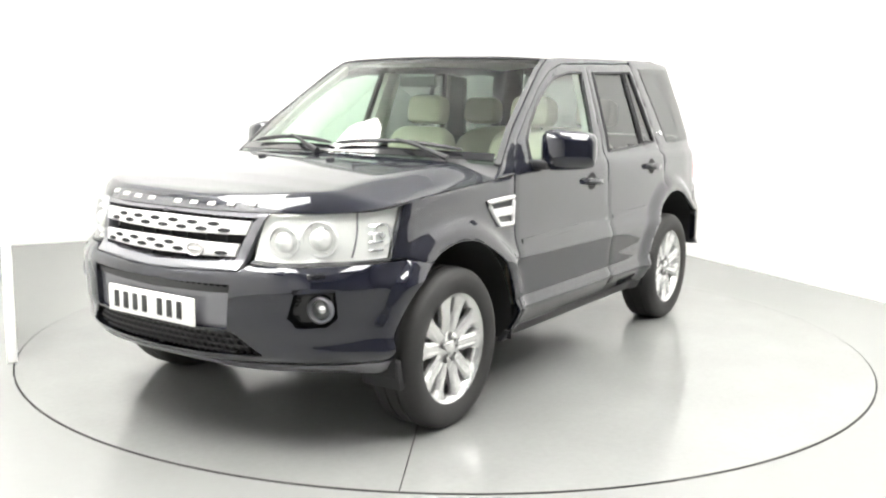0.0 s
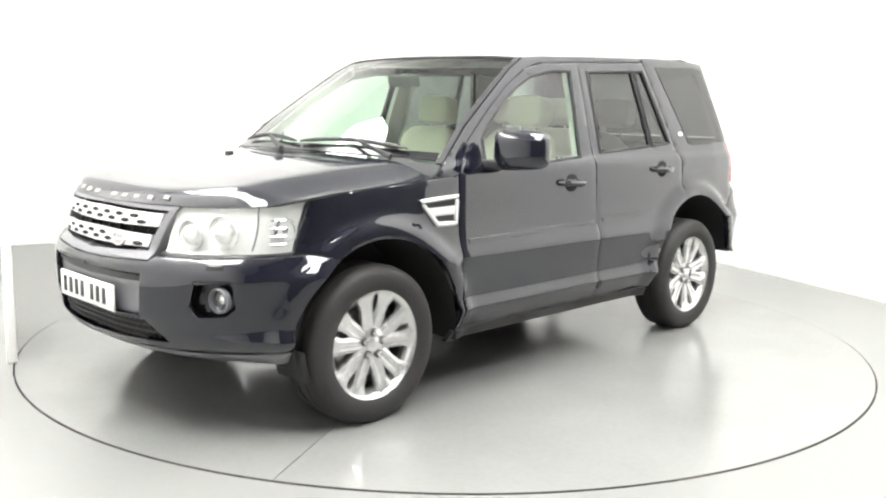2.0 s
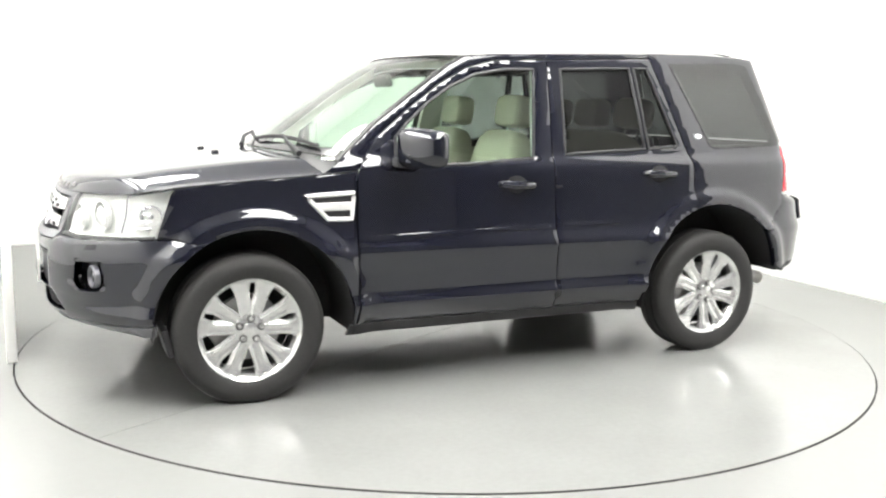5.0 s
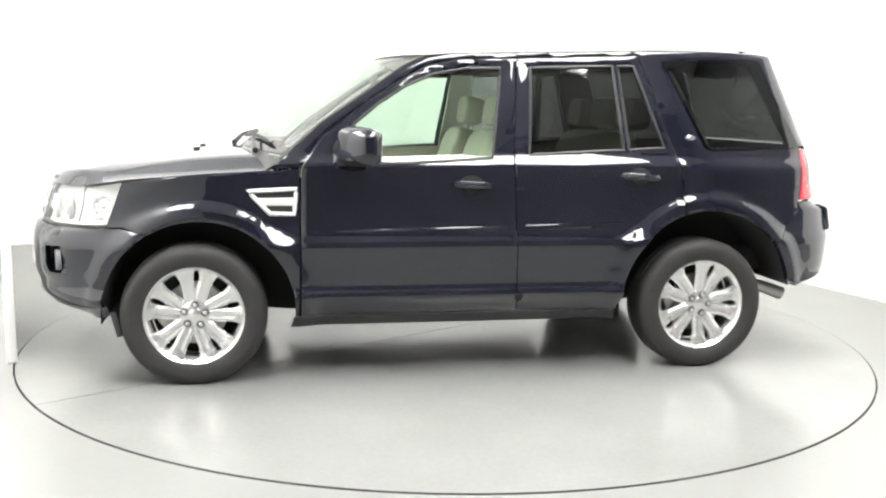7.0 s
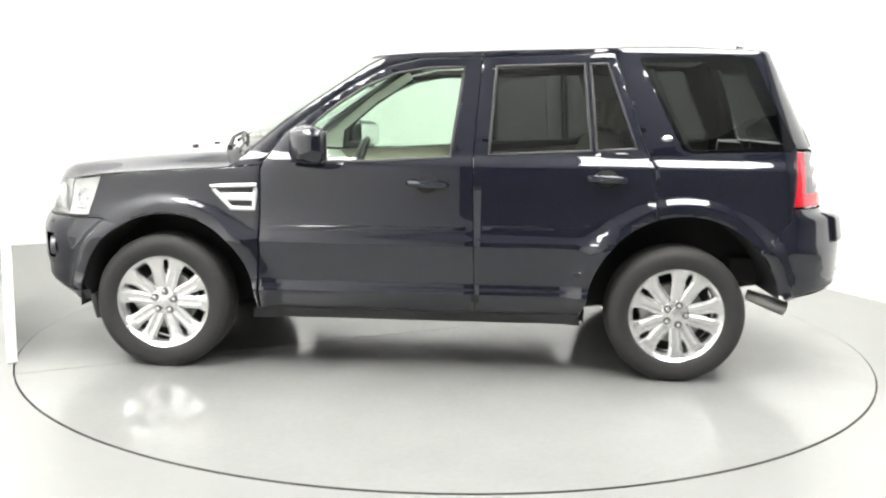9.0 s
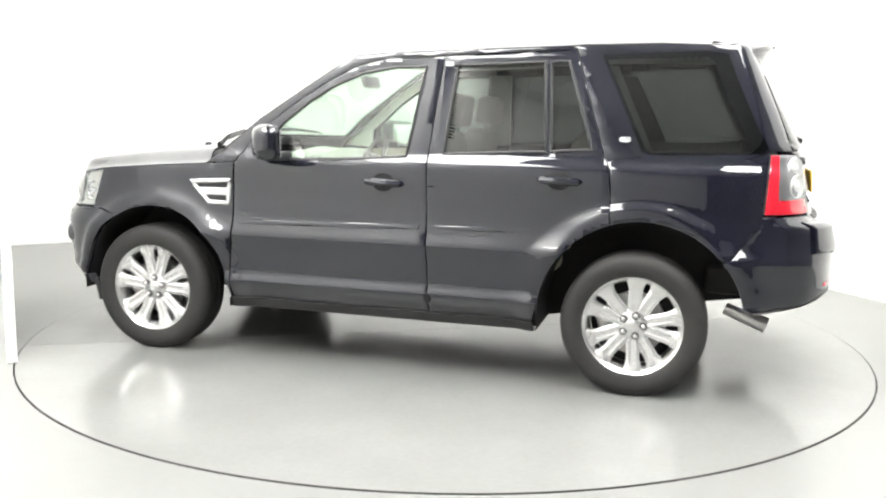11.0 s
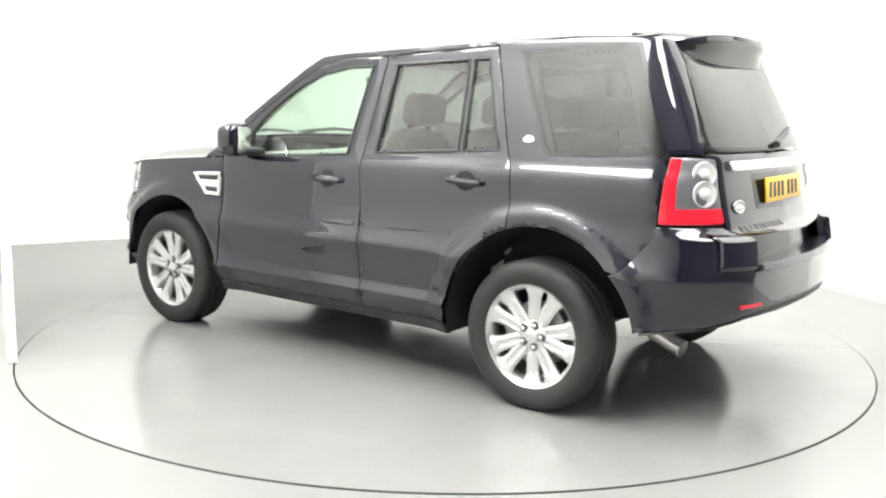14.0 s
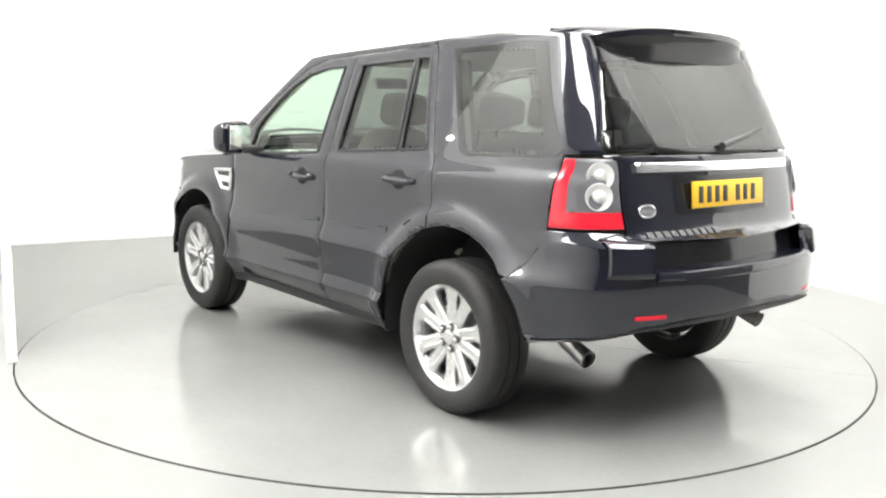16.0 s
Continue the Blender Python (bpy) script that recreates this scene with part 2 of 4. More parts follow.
def sheet(poly, place, du=0.04, dv=0.016, gap=0.0025, rim=0.018, lip=0.003, sink=0.0, bm=None):
    """A curved panel: the outline poly laid on the surface place(u, v, depth), with turned-in edges."""
    if gap:
        poly = inset(poly, gap)
    b = bmesh.new()
    us, vs = [p[0] for p in poly], [p[1] for p in poly]
    verts, flat = {}, {}

    def vert(p):
        key = (round(p[0], 5), round(p[1], 5))
        if key not in verts:
            verts[key] = b.verts.new((p[0], p[1], 0))
        return verts[key]
    u = math.floor(min(us) / du) * du
    while u < max(us):
        strip = clip(clip(poly, 0, u, True), 0, u + du, False)
        v = math.floor(min(vs) / dv) * dv
        while len(strip) > 2 and v < max(vs):
            cell = clip(clip(strip, 1, v, True), 1, v + dv, False)
            size = abs(sum(p[0] * q[1] - q[0] * p[1] for p, q in zip(cell, cell[1:] + cell[:1]))) / 2
            ring = [vert(p) for p in cell] if size > 2e-7 else []
            k = 0
            while k < len(ring) and len(ring) > 2:      # take out spikes and doubled corners
                if ring[k] == ring[k - 1]:
                    ring.pop(k)
                    k = 0
                elif ring[k - 1] == ring[(k + 1) % len(ring)]:
                    ring.pop(k)
                    k = 0
                else:
                    k += 1
            seen = []
            for w in ring:
                if w not in seen:
                    seen.append(w)
            ring = seen
            if len(ring) > 2:
                try:
                    b.faces.new(ring)
                except ValueError:
                    pass
            v += dv
        u += du
    bmesh.ops.delete(b, geom=[w for w in b.verts if not w.link_faces], context="VERTS")
    border = [e for e in b.edges if len(e.link_faces) == 1]
    edge_verts = {w for e in border for w in e.verts}
    where = {w: (w.co.x, w.co.y) for w in b.verts}
    inner = {}
    for w in edge_verts:
        inner[w] = b.verts.new(place(*where[w], sink + rim))
    pairs = [tuple(e.verts) for e in border]
    for w, (p, q) in where.items():
        w.co = place(p, q, sink + (lip if w in edge_verts else 0))
    for p, q in pairs:
        try:
            b.faces.new((p, q, inner[q], inner[p]))
        except ValueError:
            pass
    return merge(bm, b) if bm is not None else b


def grid(f, nu, nv, bm=None, thick=0.0):
    """A surface f(u, v), u and v from 0 to 1, with an optional thickness below it."""
    b = bmesh.new()
    vs = [[b.verts.new(f(i / nu, j / nv)) for j in range(nv + 1)] for i in range(nu + 1)]
    for i in range(nu):
        for j in range(nv):
            b.faces.new((vs[i][j], vs[i + 1][j], vs[i + 1][j + 1], vs[i][j + 1]))
    if thick:
        bmesh.ops.recalc_face_normals(b, faces=b.faces)
        bmesh.ops.solidify(b, geom=b.faces[:], thickness=thick)
    return merge(bm, b) if bm is not None else b


def on_side(points):
    """Outline given by x and z along the flank, as way and height."""
    return [(axz(p[0], p[1]), p[1]) if len(p) == 2 else (p[0], p[1]) for p in points]


def arc(k, start, end, n=22, grow=0.0):
    """Points of a wheel arch's edge between two angles (degrees)."""
    cx, cz, r = ARCHES[k]
    return [(cx + (r + grow) * math.cos(radians(start + (end - start) * i / n)), cz + (r + grow) * math.sin(radians(start + (end - start) * i / n))) for i in range(n + 1)]


# ---- the room ----
def studio():
    # one white cove wall, rounded in its far corner
    back = Vector((0.95, 6.45))
    lw, rw = Vector((-0.83, -0.556)).normalized(), Vector((0.40, -0.917)).normalized()
    line = [back + rw * 8.796, back + rw * 3.0]
    for k in range(1, 24):
        t = k / 24
        line.append((back + rw * 3.0) * (1 - t) ** 2 + back * 2 * t * (1 - t) + (back + lw * 3.0) * t * t)
    line += [back + lw * 3.0, back + lw * 8.6, back + lw * 8.6 + rw * 14.4, back + rw * 14.4 + lw * 0.004]

    def wall(name, pts, label, mat=None):
        b = bmesh.new()
        outer = []
        mid = back + lw * 4.3 + rw * 7
        rows = []
        for k, p in enumerate(pts):
            d = (pts[min(k + 1, len(pts) - 1)] - pts[max(k - 1, 0)]).normalized()
            n = Vector((-d.y, d.x))
            n = n if n.dot(p - mid) > 0 else -n
            q = p + n * 0.16
            rows.append([b.verts.new((c.x, c.y, z)) for c, z in ((p, 0), (p, 6.0), (q, 6.0), (q, 0))])
        for p, q in zip(rows, rows[1:]):
            for i in range(4):
                b.faces.new((p[i], p[(i + 1) % 4], q[(i + 1) % 4], q[i]))
        b.faces.new(rows[0])
        b.faces.new(rows[-1])
        tagged(part(name, b, mat or WALL, None), label, "wall", kind="structure")
    wall("wall_north", line[:27], "smooth white painted studio wall curving behind the turntable")
    wall("wall_west", [line[26], line[27]], "plain white painted studio wall")
    # two unseen walls added; their dark colour stands in for the dim camera end
    wall("wall_south", [line[27], back + rw * 14.4], "unseen dark wall added to give the car dark reflections", BACKWALL)
    wall("wall_east", [back + rw * 8.8, back + rw * 14.4], "unseen dark wall added to give the car dark reflections", BACKWALL)
    # white upright screen beside the turntable
    tagged(part("studio_panel", box(0.05, 4.4, 4.0, pose(-3.28, 1.05, 2.0, 0, 0, 26.4), 0.004), WALL, None, smooth=False),
           "long tall white screen standing on the floor beside the turntable", "screen panel")
    # floor with a round opening for the turntable
    b = bmesh.new()
    seg = 160
    R = 2.472
    c = [b.verts.new((R * math.cos(2 * math.pi * k / seg), R * math.sin(2 * math.pi * k / seg), 0)) for k in range(seg)]
    lowc = [b.verts.new((v.co.x, v.co.y, -0.06)) for v in c]
    out = [b.verts.new((22 * math.cos(2 * math.pi * k / seg), 22 * math.sin(2 * math.pi * k / seg), 0)) for k in range(seg)]
    for k in range(seg):
        j = (k + 1) % seg
        b.faces.new((c[k], c[j], out[j], out[k]))
        b.faces.new((c[j], c[k], lowc[k], lowc[j]))
    tagged(part("floor", b, FLOOR, None, smooth=False), "glossy pale grey painted studio floor", "floor", kind="structure")
    tagged(part("floor_pit", lathe([(0.001, -0.06), (2.6, -0.06)], 64), JOINT, None), "dark recess under the turntable", "floor", kind="structure")
    b = box(24, 24, 0.2, pose(0, 0, 6.1))
    tagged(part("ceiling", b, CEIL, None, smooth=False), "white painted studio ceiling", "ceiling", kind="structure")
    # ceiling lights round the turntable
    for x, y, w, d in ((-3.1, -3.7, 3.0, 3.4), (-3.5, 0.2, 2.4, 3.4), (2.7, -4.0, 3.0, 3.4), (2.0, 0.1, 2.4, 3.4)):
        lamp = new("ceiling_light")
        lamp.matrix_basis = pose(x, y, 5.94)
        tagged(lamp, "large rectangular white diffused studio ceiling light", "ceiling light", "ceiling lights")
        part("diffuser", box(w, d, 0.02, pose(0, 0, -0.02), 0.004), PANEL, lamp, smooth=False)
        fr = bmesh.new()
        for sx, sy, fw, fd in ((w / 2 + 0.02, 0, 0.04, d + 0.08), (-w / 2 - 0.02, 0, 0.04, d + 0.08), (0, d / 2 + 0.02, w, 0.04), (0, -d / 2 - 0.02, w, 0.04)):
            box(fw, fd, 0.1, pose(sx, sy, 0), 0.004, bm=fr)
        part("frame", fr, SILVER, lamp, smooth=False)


studio()


def make_turntable():
    tt = new("turntable")
    tagged(tt, "round pale grey painted car turntable set flush in the floor", "turntable")
    for turn in (29.6, 209.6):
        b = bmesh.new()
        n, R = 80, 2.462
        pts = [(R * math.cos(radians(180 * k / n)), max(R * math.sin(radians(180 * k / n)), 0.0022)) for k in range(n + 1)]
        prism(pts, -0.055, 0.004, m=pose(0, 0, 0, 0, 0, turn), bm=b)
        part("deck_panel", b, DISC, tt, smooth=False)
    part("edge_band", lathe([(2.4622, -0.05), (2.4655, -0.05), (2.4655, 0.002), (2.4645, 0.0042), (2.4622, 0.0042)], 160, closed=True), JOINT, tt, "dark band round the edge")
    return tt


turntable = make_turntable()

# ---- the car ----
car = new("car")
tagged(car, "dark navy metallic SUV with silver alloy wheels on a turntable", "car")

A_LINE = [(0.90, 1.125), (0.70, 1.30), (0.46, 1.468), (0.28, 1.59), (0.17, 1.648)]      # windscreen's edge on the flank
DOOR_TOP = [(0.80, 1.09), (0.70, 1.235), (0.52, 1.375), (0.34, 1.50), (0.17, 1.59), (0.0, 1.632), (-0.31, 1.645)]
RAIL = [(0.17, 1.648), (0.0, 1.664), (-0.45, 1.682), (-0.95, 1.700), (-1.04, 1.706), (-1.40, 1.712), (-1.75, 1.702)]
HOOD_EDGE = [(1.84, 0.984), (1.71, 1.004), (1.57, 1.020), (1.28, 1.043), (0.99, 1.062), (0.80, 1.076)]
FWIN = [(0.61, 1.098), (0.60, 1.235), (0.535, 1.305), (0.42, 1.40), (0.28, 1.49), (0.13, 1.555), (-0.05, 1.588), (-0.22, 1.592), (-0.158, 1.134), (0.23, 1.108)]
RWIN = [(-0.385, 1.598), (-0.835, 1.618), (-0.872, 1.180), (-0.355, 1.152)]
RFIX = [(-0.865, 1.619), (-0.955, 1.621), (-1.10, 1.193), (-0.90, 1.181)]
QWIN = [(-1.14, 1.630), (-1.60, 1.648), (-1.64, 1.63), (-1.835, 1.225), (-1.82, 1.208), (-1.38, 1.190), (-1.35, 1.205)]
BPOST = [(-0.31, 1.645), (-0.272, 1.11), (-0.285, 0.80), (-0.300, 0.335)]
DOOR_REAR = [(-0.985, 1.680), (-1.06, 1.468), (-1.145, 1.205), (-1.190, 1.10), (-1.202, 0.93)]
SILL = 0.335


def keyhole(outer, hole):
    """One outline out of an outer line and a hole in it, joined where they lie nearest."""
    i, j = min(((i, j) for i in range(len(outer)) for j in range(len(hole))), key=lambda k: (outer[k[0]][0] - hole[k[1]][0]) ** 2 + (outer[k[0]][1] - hole[k[1]][1]) ** 2)
    h = hole[j:] + hole[:j]
    area = lambda p: sum(a[0] * c[1] - c[0] * a[1] for a, c in zip(p, p[1:] + p[:1]))
    if area(outer) * area(h) > 0:
        h = [h[0]] + h[:0:-1]
    return outer[:i + 1] + h + [h[0]] + outer[i:]


def holed(outer, holes, side, gap=0.0025, rim=0.02):
    """A body panel on the flank with window openings."""
    b = bmesh.new()
    place = lambda u, v, d: shell(u, v, d, side)
    poly = inset(on_side(outer), gap)
    for h in holes:
        poly = keyhole(poly, on_side(h))
    return sheet(poly, place, gap=0, rim=rim, bm=b)


def pane(points, side, mat, parent, name="window", label="", sink=0.010):
    place = lambda u, v, d: shell(u, v, d, side)
    ob = part(name, sheet(inset(on_side(points), -0.006), place, dv=0.04, gap=0, rim=0.004, lip=0, sink=sink), mat, parent, label)
    return ob


def seal(points, side, parent):
    """Black rubber round a window."""
    loop = []
    pts = on_side(points)
    for p, q in zip(pts, pts[1:] + pts[:1]):
        n = max(2, int(math.hypot(q[0] - p[0], q[1] - p[1]) / 0.05))
        loop += [shell(p[0] + (q[0] - p[0]) * k / n, p[1] + (q[1] - p[1]) * k / n, 0.004, side) for k in range(n)]
    return part("window_seal", tube(loop, 0.009, 6, closed=True), BLACK, parent)


def handle(x, z, side, parent):
    a = ax(x)
    b = bmesh.new()
    pts = [(-0.105, 0.006), (-0.09, -0.016), (-0.05, -0.030), (0.0, -0.033), (0.05, -0.030), (0.085, -0.018), (0.10, 0.006)]
    loop = [shell(a + u, z + 0.004 * math.sin(u * 14), d, side) for u, d in pts]
    tube(loop, 0.011, 8, bm=b, taper=[0.012, 0.018, 0.020, 0.020, 0.020, 0.018, 0.012])
    part("handle", b, PAINT, parent)
    # flat dark oval on the skin paints the shade of the hand recess
    cup = [(a + 0.060 * math.cos(t), z + 0.047 * math.sin(t)) for t in [2 * math.pi * k / 20 for k in range(20)]]
    part("recess_shade_oval", sheet(cup, lambda u, v, d: shell(u, v, d, side), 0.03, 0.015, gap=0, rim=0.004, lip=0.001, sink=-0.0015), WELL, parent)


def flank(side):
    word = "left" if side > 0 else "right"
    place = lambda u, v, d: shell(u, v, d, side)
    # front wing
    wing = on_side([(1.655, 1.010), (1.57, 1.020), (1.28, 1.043), (0.99, 1.062), (0.815, 1.076), (0.818, 0.60), (0.822, SILL)]) + on_side(arc(0, 182, 59)) + on_side([(1.655, 0.785), (1.74, 0.785)])
    part("wing", sheet(wing, place), PAINT, car)
    # cowl and windscreen post
    post = on_side([(0.985, 1.066)] + A_LINE + [(0.0, 1.664), (-0.31, 1.676), (-0.31, 1.648)] + DOOR_TOP[::-1][1:] + [(0.815, 1.078)])
    part("windscreen_pillar", sheet(post, place, gap=0.002), PAINT, car)
    # doors
    door = part("front_door", holed([(0.815, SILL), (0.812, 1.06)] + DOOR_TOP + BPOST[1:], [FWIN], side), PAINT, car)
    pane(FWIN, side, CLEAR, door, "window", "lightly green tinted window glass")
    seal(FWIN, side, door)
    handle(-0.045, 1.000, side, door)
    rear = [(-0.31, 1.645), (-0.62, 1.661), (-0.985, 1.678)] + DOOR_REAR[1:] + arc(1, 72, 5) + [(-0.84, SILL)] + BPOST[::-1][:-1]
    door2 = part("rear_door", holed(rear, [RWIN, RFIX], side), PAINT, car)
    pane(RWIN, side, PRIVACY, door2, "window", "dark privacy window glass")
    pane(RFIX, side, PRIVACY, door2, "window", "dark privacy window glass")
    seal(RWIN, side, door2)
    seal(RFIX, side, door2)
    handle(-0.95, 1.043, side, door2)
    # black dot on the door's skin, painted for the shade inside a notch
    notch = [(ax(-0.302) + 0.020 * math.cos(t), 0.418 + 0.024 * math.sin(t)) for t in [2 * math.pi * k / 16 for k in range(16)]]
    part("notch_shade_dot", sheet(notch, place, 0.02, 0.01, gap=0, rim=0.004, lip=0.0, sink=-0.003), WELL, door2)
    # rubbing strips
    for x0, x1, d in ((0.76, -0.245, door), (-0.33, -0.87, door2)):
        z0, z1 = 0.786 - 0.022 * x0, 0.786 - 0.022 * x1
        part("rubbing_strip", sheet(on_side([(x0, z0), (x1, z1), (x1, z1 - 0.022), (x0, z0 - 0.022)]), place, 0.06, 0.011, gap=0, rim=0.012, lip=0.002, sink=-0.006), PAINT, d)
    # dark sheets added behind the door gaps to stop light coming through
    part("gap_light_block", sheet(on_side([(0.828, 0.30), (0.828, 1.03), (-0.86, 1.06), (-0.86, 0.30)]), place, 0.10, 0.05, gap=0, rim=0.004, lip=0.0, sink=0.034), WELL, car)
    part("post_backing", sheet(on_side([(-0.24, 1.05), (-0.27, 1.63), (-0.35, 1.63), (-0.33, 1.05)]), place, 0.10, 0.05, gap=0, rim=0.004, lip=0.0, sink=0.024), WELL, car)
    # sill
    part("sill", sheet(on_side([(0.865, 0.275), (0.85, SILL), (-0.835, SILL), (-0.85, 0.275)]), place, dv=0.01, rim=0.03), BLACK, car, "black plastic sill")
    # rear quarter with its window, roof rail
    quarter = RAIL[3:] + [(ayr(0.80), 1.700, 0), (ayr(0.70), 1.690, 0), (ayr(0.705), 1.61, 0), (ayr(0.742), 1.235, 0), (ayr(0.742), 1.208, 0), (-1.915, 1.205), (-1.90, 0.90), (-1.76, 0.70)] + arc(1, 140, 72)[1:] + DOOR_REAR[::-1][:-1] + [(-0.985, 1.684)]
    part("rear_quarter_panel", holed(quarter, [QWIN], side), PAINT, car)
    edge = [(-1.125, 1.648), (-1.60, 1.668), (-1.70, 1.655), (-1.90, 1.225), (-1.885, 1.203), (-1.375, 1.185), (-1.335, 1.200)]
    pane(edge, side, PRIVACY, car, "quarter_window", "dark privacy quarter window glass", sink=-0.002)
    rail = [(-0.31, 1.6765), (-0.45, 1.682), (-0.95, 1.700), (-0.975, 1.681), (-0.62, 1.664), (-0.31, 1.649)]
    part("roof_rail", sheet(on_side(rail), place, gap=0.001), PAINT, car)
    # oval badge
    oval = [(ax(-1.252) + 0.030 * math.cos(t), 1.248 + 0.014 * math.sin(t)) for t in [2 * math.pi * k / 24 for k in range(24)]]
    part("badge", sheet(oval, place, 0.02, 0.01, gap=0, rim=0.006, lip=0.001, sink=-0.004), CHROME, car, "small bright oval badge")
    # side vent
    vent = [(1.085, 0.972), (0.825, 0.985), (0.838, 0.845), (0.965, 0.848)]
    v = part("side_vent", sheet(on_side(vent), place, 0.03, 0.01, gap=0, rim=0.008, lip=0.001, sink=-0.002), BLACK, car, "black vent insert")
    rim = []
    pts = on_side(inset(vent, 0.008))
    for p, q in zip(pts, pts[1:] + pts[:1]):
        rim += [shell(p[0] + (q[0] - p[0]) * k / 6, p[1] + (q[1] - p[1]) * k / 6, -0.004, side) for k in range(6)]
    part("vent_frame", tube(rim, 0.011, 8, closed=True), SILVER, v, "bright silver frame")
    part("vent_bar", sheet(on_side([(1.03, 0.932), (0.84, 0.935), (0.84, 0.895), (1.0, 0.895)]), place, 0.03, 0.01, gap=0, rim=0.012, lip=0.003, sink=-0.010), SILVER, v, "bright silver bar")
    # liners of the wheel arches
    for k, (cx, cz, r) in enumerate(ARCHES):
        b = bmesh.new()
        n = 30
        rows = []
        for i in range(-1, n + 2):
            t = radians(-4 + (188, 174)[k] * min(max(i, 0), n) / n)
            x, z = cx + (r + 0.004) * math.cos(t), cz + (r + 0.004) * math.sin(t)
            z = ((0.36, 0.29), (0.29, 0.45))[k][i > 0] if i in (-1, n + 1) else z
            rows.append([b.verts.new((x, side * y, z)) for y in (0.90, 0.86, 0.50)])
        for p, q in zip(rows, rows[1:]):
            for j in range(2):
                b.faces.new((p[j], p[j + 1], q[j + 1], q[j]))
        b.faces.new([w[2] for w in rows])
        part("arch_liner", b, WELL, car)


flank(1)
flank(-1)


# bonnet
def table(rows):
    return lambda x: float(np.interp(-x, [-r[0] for r in rows], [r[1] for r in rows]))


bonnet_mid = table([(2.13, 0.970), (2.10, 1.000), (2.03, 1.034), (1.90, 1.066), (1.75, 1.092), (1.55, 1.118), (1.36, 1.138), (1.15, 1.154), (0.85, 1.168)])
bonnet_rim = table([(2.13, 0.955), (2.05, 0.975), (1.84, 0.992), (1.71, 1.008), (1.57, 1.024), (1.28, 1.047), (0.99, 1.066), (0.80, 1.080)])


def bonnet_lip(w):
    b = w * (FRONT - ax(1.70))
    k = min(abs(b) / (FRONT - ax(1.70)), 1)
    return around(b, 0.970 + 0.004 * k + 0.032 * max((k - 0.62) / 0.38, 0) ** 1.5, -0.004)


def bonnet_at(u, v):
    w = 2 * v - 1
    lip = bonnet_lip(w)
    x1 = 1.13 - 0.17 * abs(w) ** 2.5
    x = lip.x + (x1 - lip.x) * u

    def edge(x):
        return shell(ax(x), bonnet_rim(x), 0.004).y if x < 1.72 else shell(ax(1.72), 1.004, 0.004).y
    f = lip.y / edge(lip.x)
    t = min(u / 0.35, 1)
    t = t * t * (3 - 2 * t)
    f = f + (w - f) * t
    q = min(abs(f), 1)
    k = min(max((1 - q) / 0.24, 0), 1)
    dome = k * k * (3 - 2 * k)
    full = bonnet_rim(x) + (bonnet_mid(x) - bonnet_rim(x)) * (0.58 * dome + 0.42 * (1 - q ** 2))
    r = 1 - min(u / 0.085, 1)
    return Vector((x, f * edge(x), lip.z + (full - lip.z) * (1 - r * r * r)))


bonnet = part("bonnet", grid(bonnet_at, 44, 56, thick=0.012), PAINT, car)
for k in range(9):
    w = (k - 4 + (0.35 if k > 3 else -0.35)) * 0.088
    p, q = bonnet_at(0.012, 0.5 + w / 2), bonnet_at(0.030, 0.5 + w / 2)
    part("bonnet_letter", box(0.020, 0.040, 0.008, Matrix.Translation((p + q) / 2) @ Matrix.Rotation(math.atan2(q.z - p.z, p.x - q.x), 4, "Y"), 0.002), STEEL, bonnet, "raised silver letter block")
for y in (-0.21, 0.21):
    b = box(0.035, 0.030, 0.014, Matrix.Translation(bonnet_at(0.76, 0.5 + y / 1.70) + Vector((0, 0, 0.005))) @ pose(0, 0, 0, 0, 6, 0), 0.005)
    part("washer_jet", b, BLACK, bonnet)

# roof, header and windscreen
roof_mid = table([(0.36, 1.652), (0.25, 1.675), (0.0, 1.704), (-0.45, 1.735), (-0.95, 1.757), (-1.02, 1.768), (-1.40, 1.772), (-1.80, 1.748)])
roof_rim = table([(0.36, 1.620), (0.17, 1.650)] + RAIL[1:] + [(-1.84, 1.697)])


def roof_at(u, v):
    w = 2 * v - 1
    q = abs(w)
    x0 = 0.34 - 0.17 * q ** 2.2
    x = x0 + (-1.795 + 0.10 * q ** 3 - x0) * u
    ye = shell(axz(x, roof_rim(x)), roof_rim(x), 0.0).y
    return Vector((x, w * ye, roof_rim(x) + (roof_mid(x) - roof_rim(x)) * (1 - q ** 2.6)))


part("roof", grid(roof_at, 50, 36, thick=0.010), PAINT, car)
part("headlining", grid(lambda u, v: roof_at(u * 0.96 + 0.02, v * 0.96 + 0.02) - Vector((0, 0, 0.035)), 20, 16), LINING, car, "pale cloth headlining")

A_SIDE = [shell(ax(x), z, 0.004) for x, z in A_LINE]


def screen_at(u, v, lift=0.0):
    """u from the cowl to the header, v from right to left."""
    w = 2 * v - 1
    s = u * (len(A_SIDE) - 1)
    j = min(int(s), len(A_SIDE) - 2)
    e = A_SIDE[j].lerp(A_SIDE[j + 1], s - j)
    q = 1 - w * w
    return Vector((e.x + (0.235 - 0.065 * u) * q + lift, w * (e.y - 0.006), e.z + (0.022 - 0.012 * u) * q + lift))


part("windscreen", grid(lambda u, v: screen_at(0.0 + u * 0.985, 0.012 + 0.976 * v), 20, 30), CLEAR, car, "lightly green tinted windscreen")
b = bmesh.new()
for v0 in (0.0, 0.985):
    grid(lambda u, v: screen_at(u, v0 + 0.015 * v, 0.003), 20, 2, bm=b, thick=0.008)
grid(lambda u, v: screen_at(0.975 + 0.025 * u, v, 0.003), 2, 30, bm=b, thick=0.008)
part("windscreen_seal", b, BLACK, car)
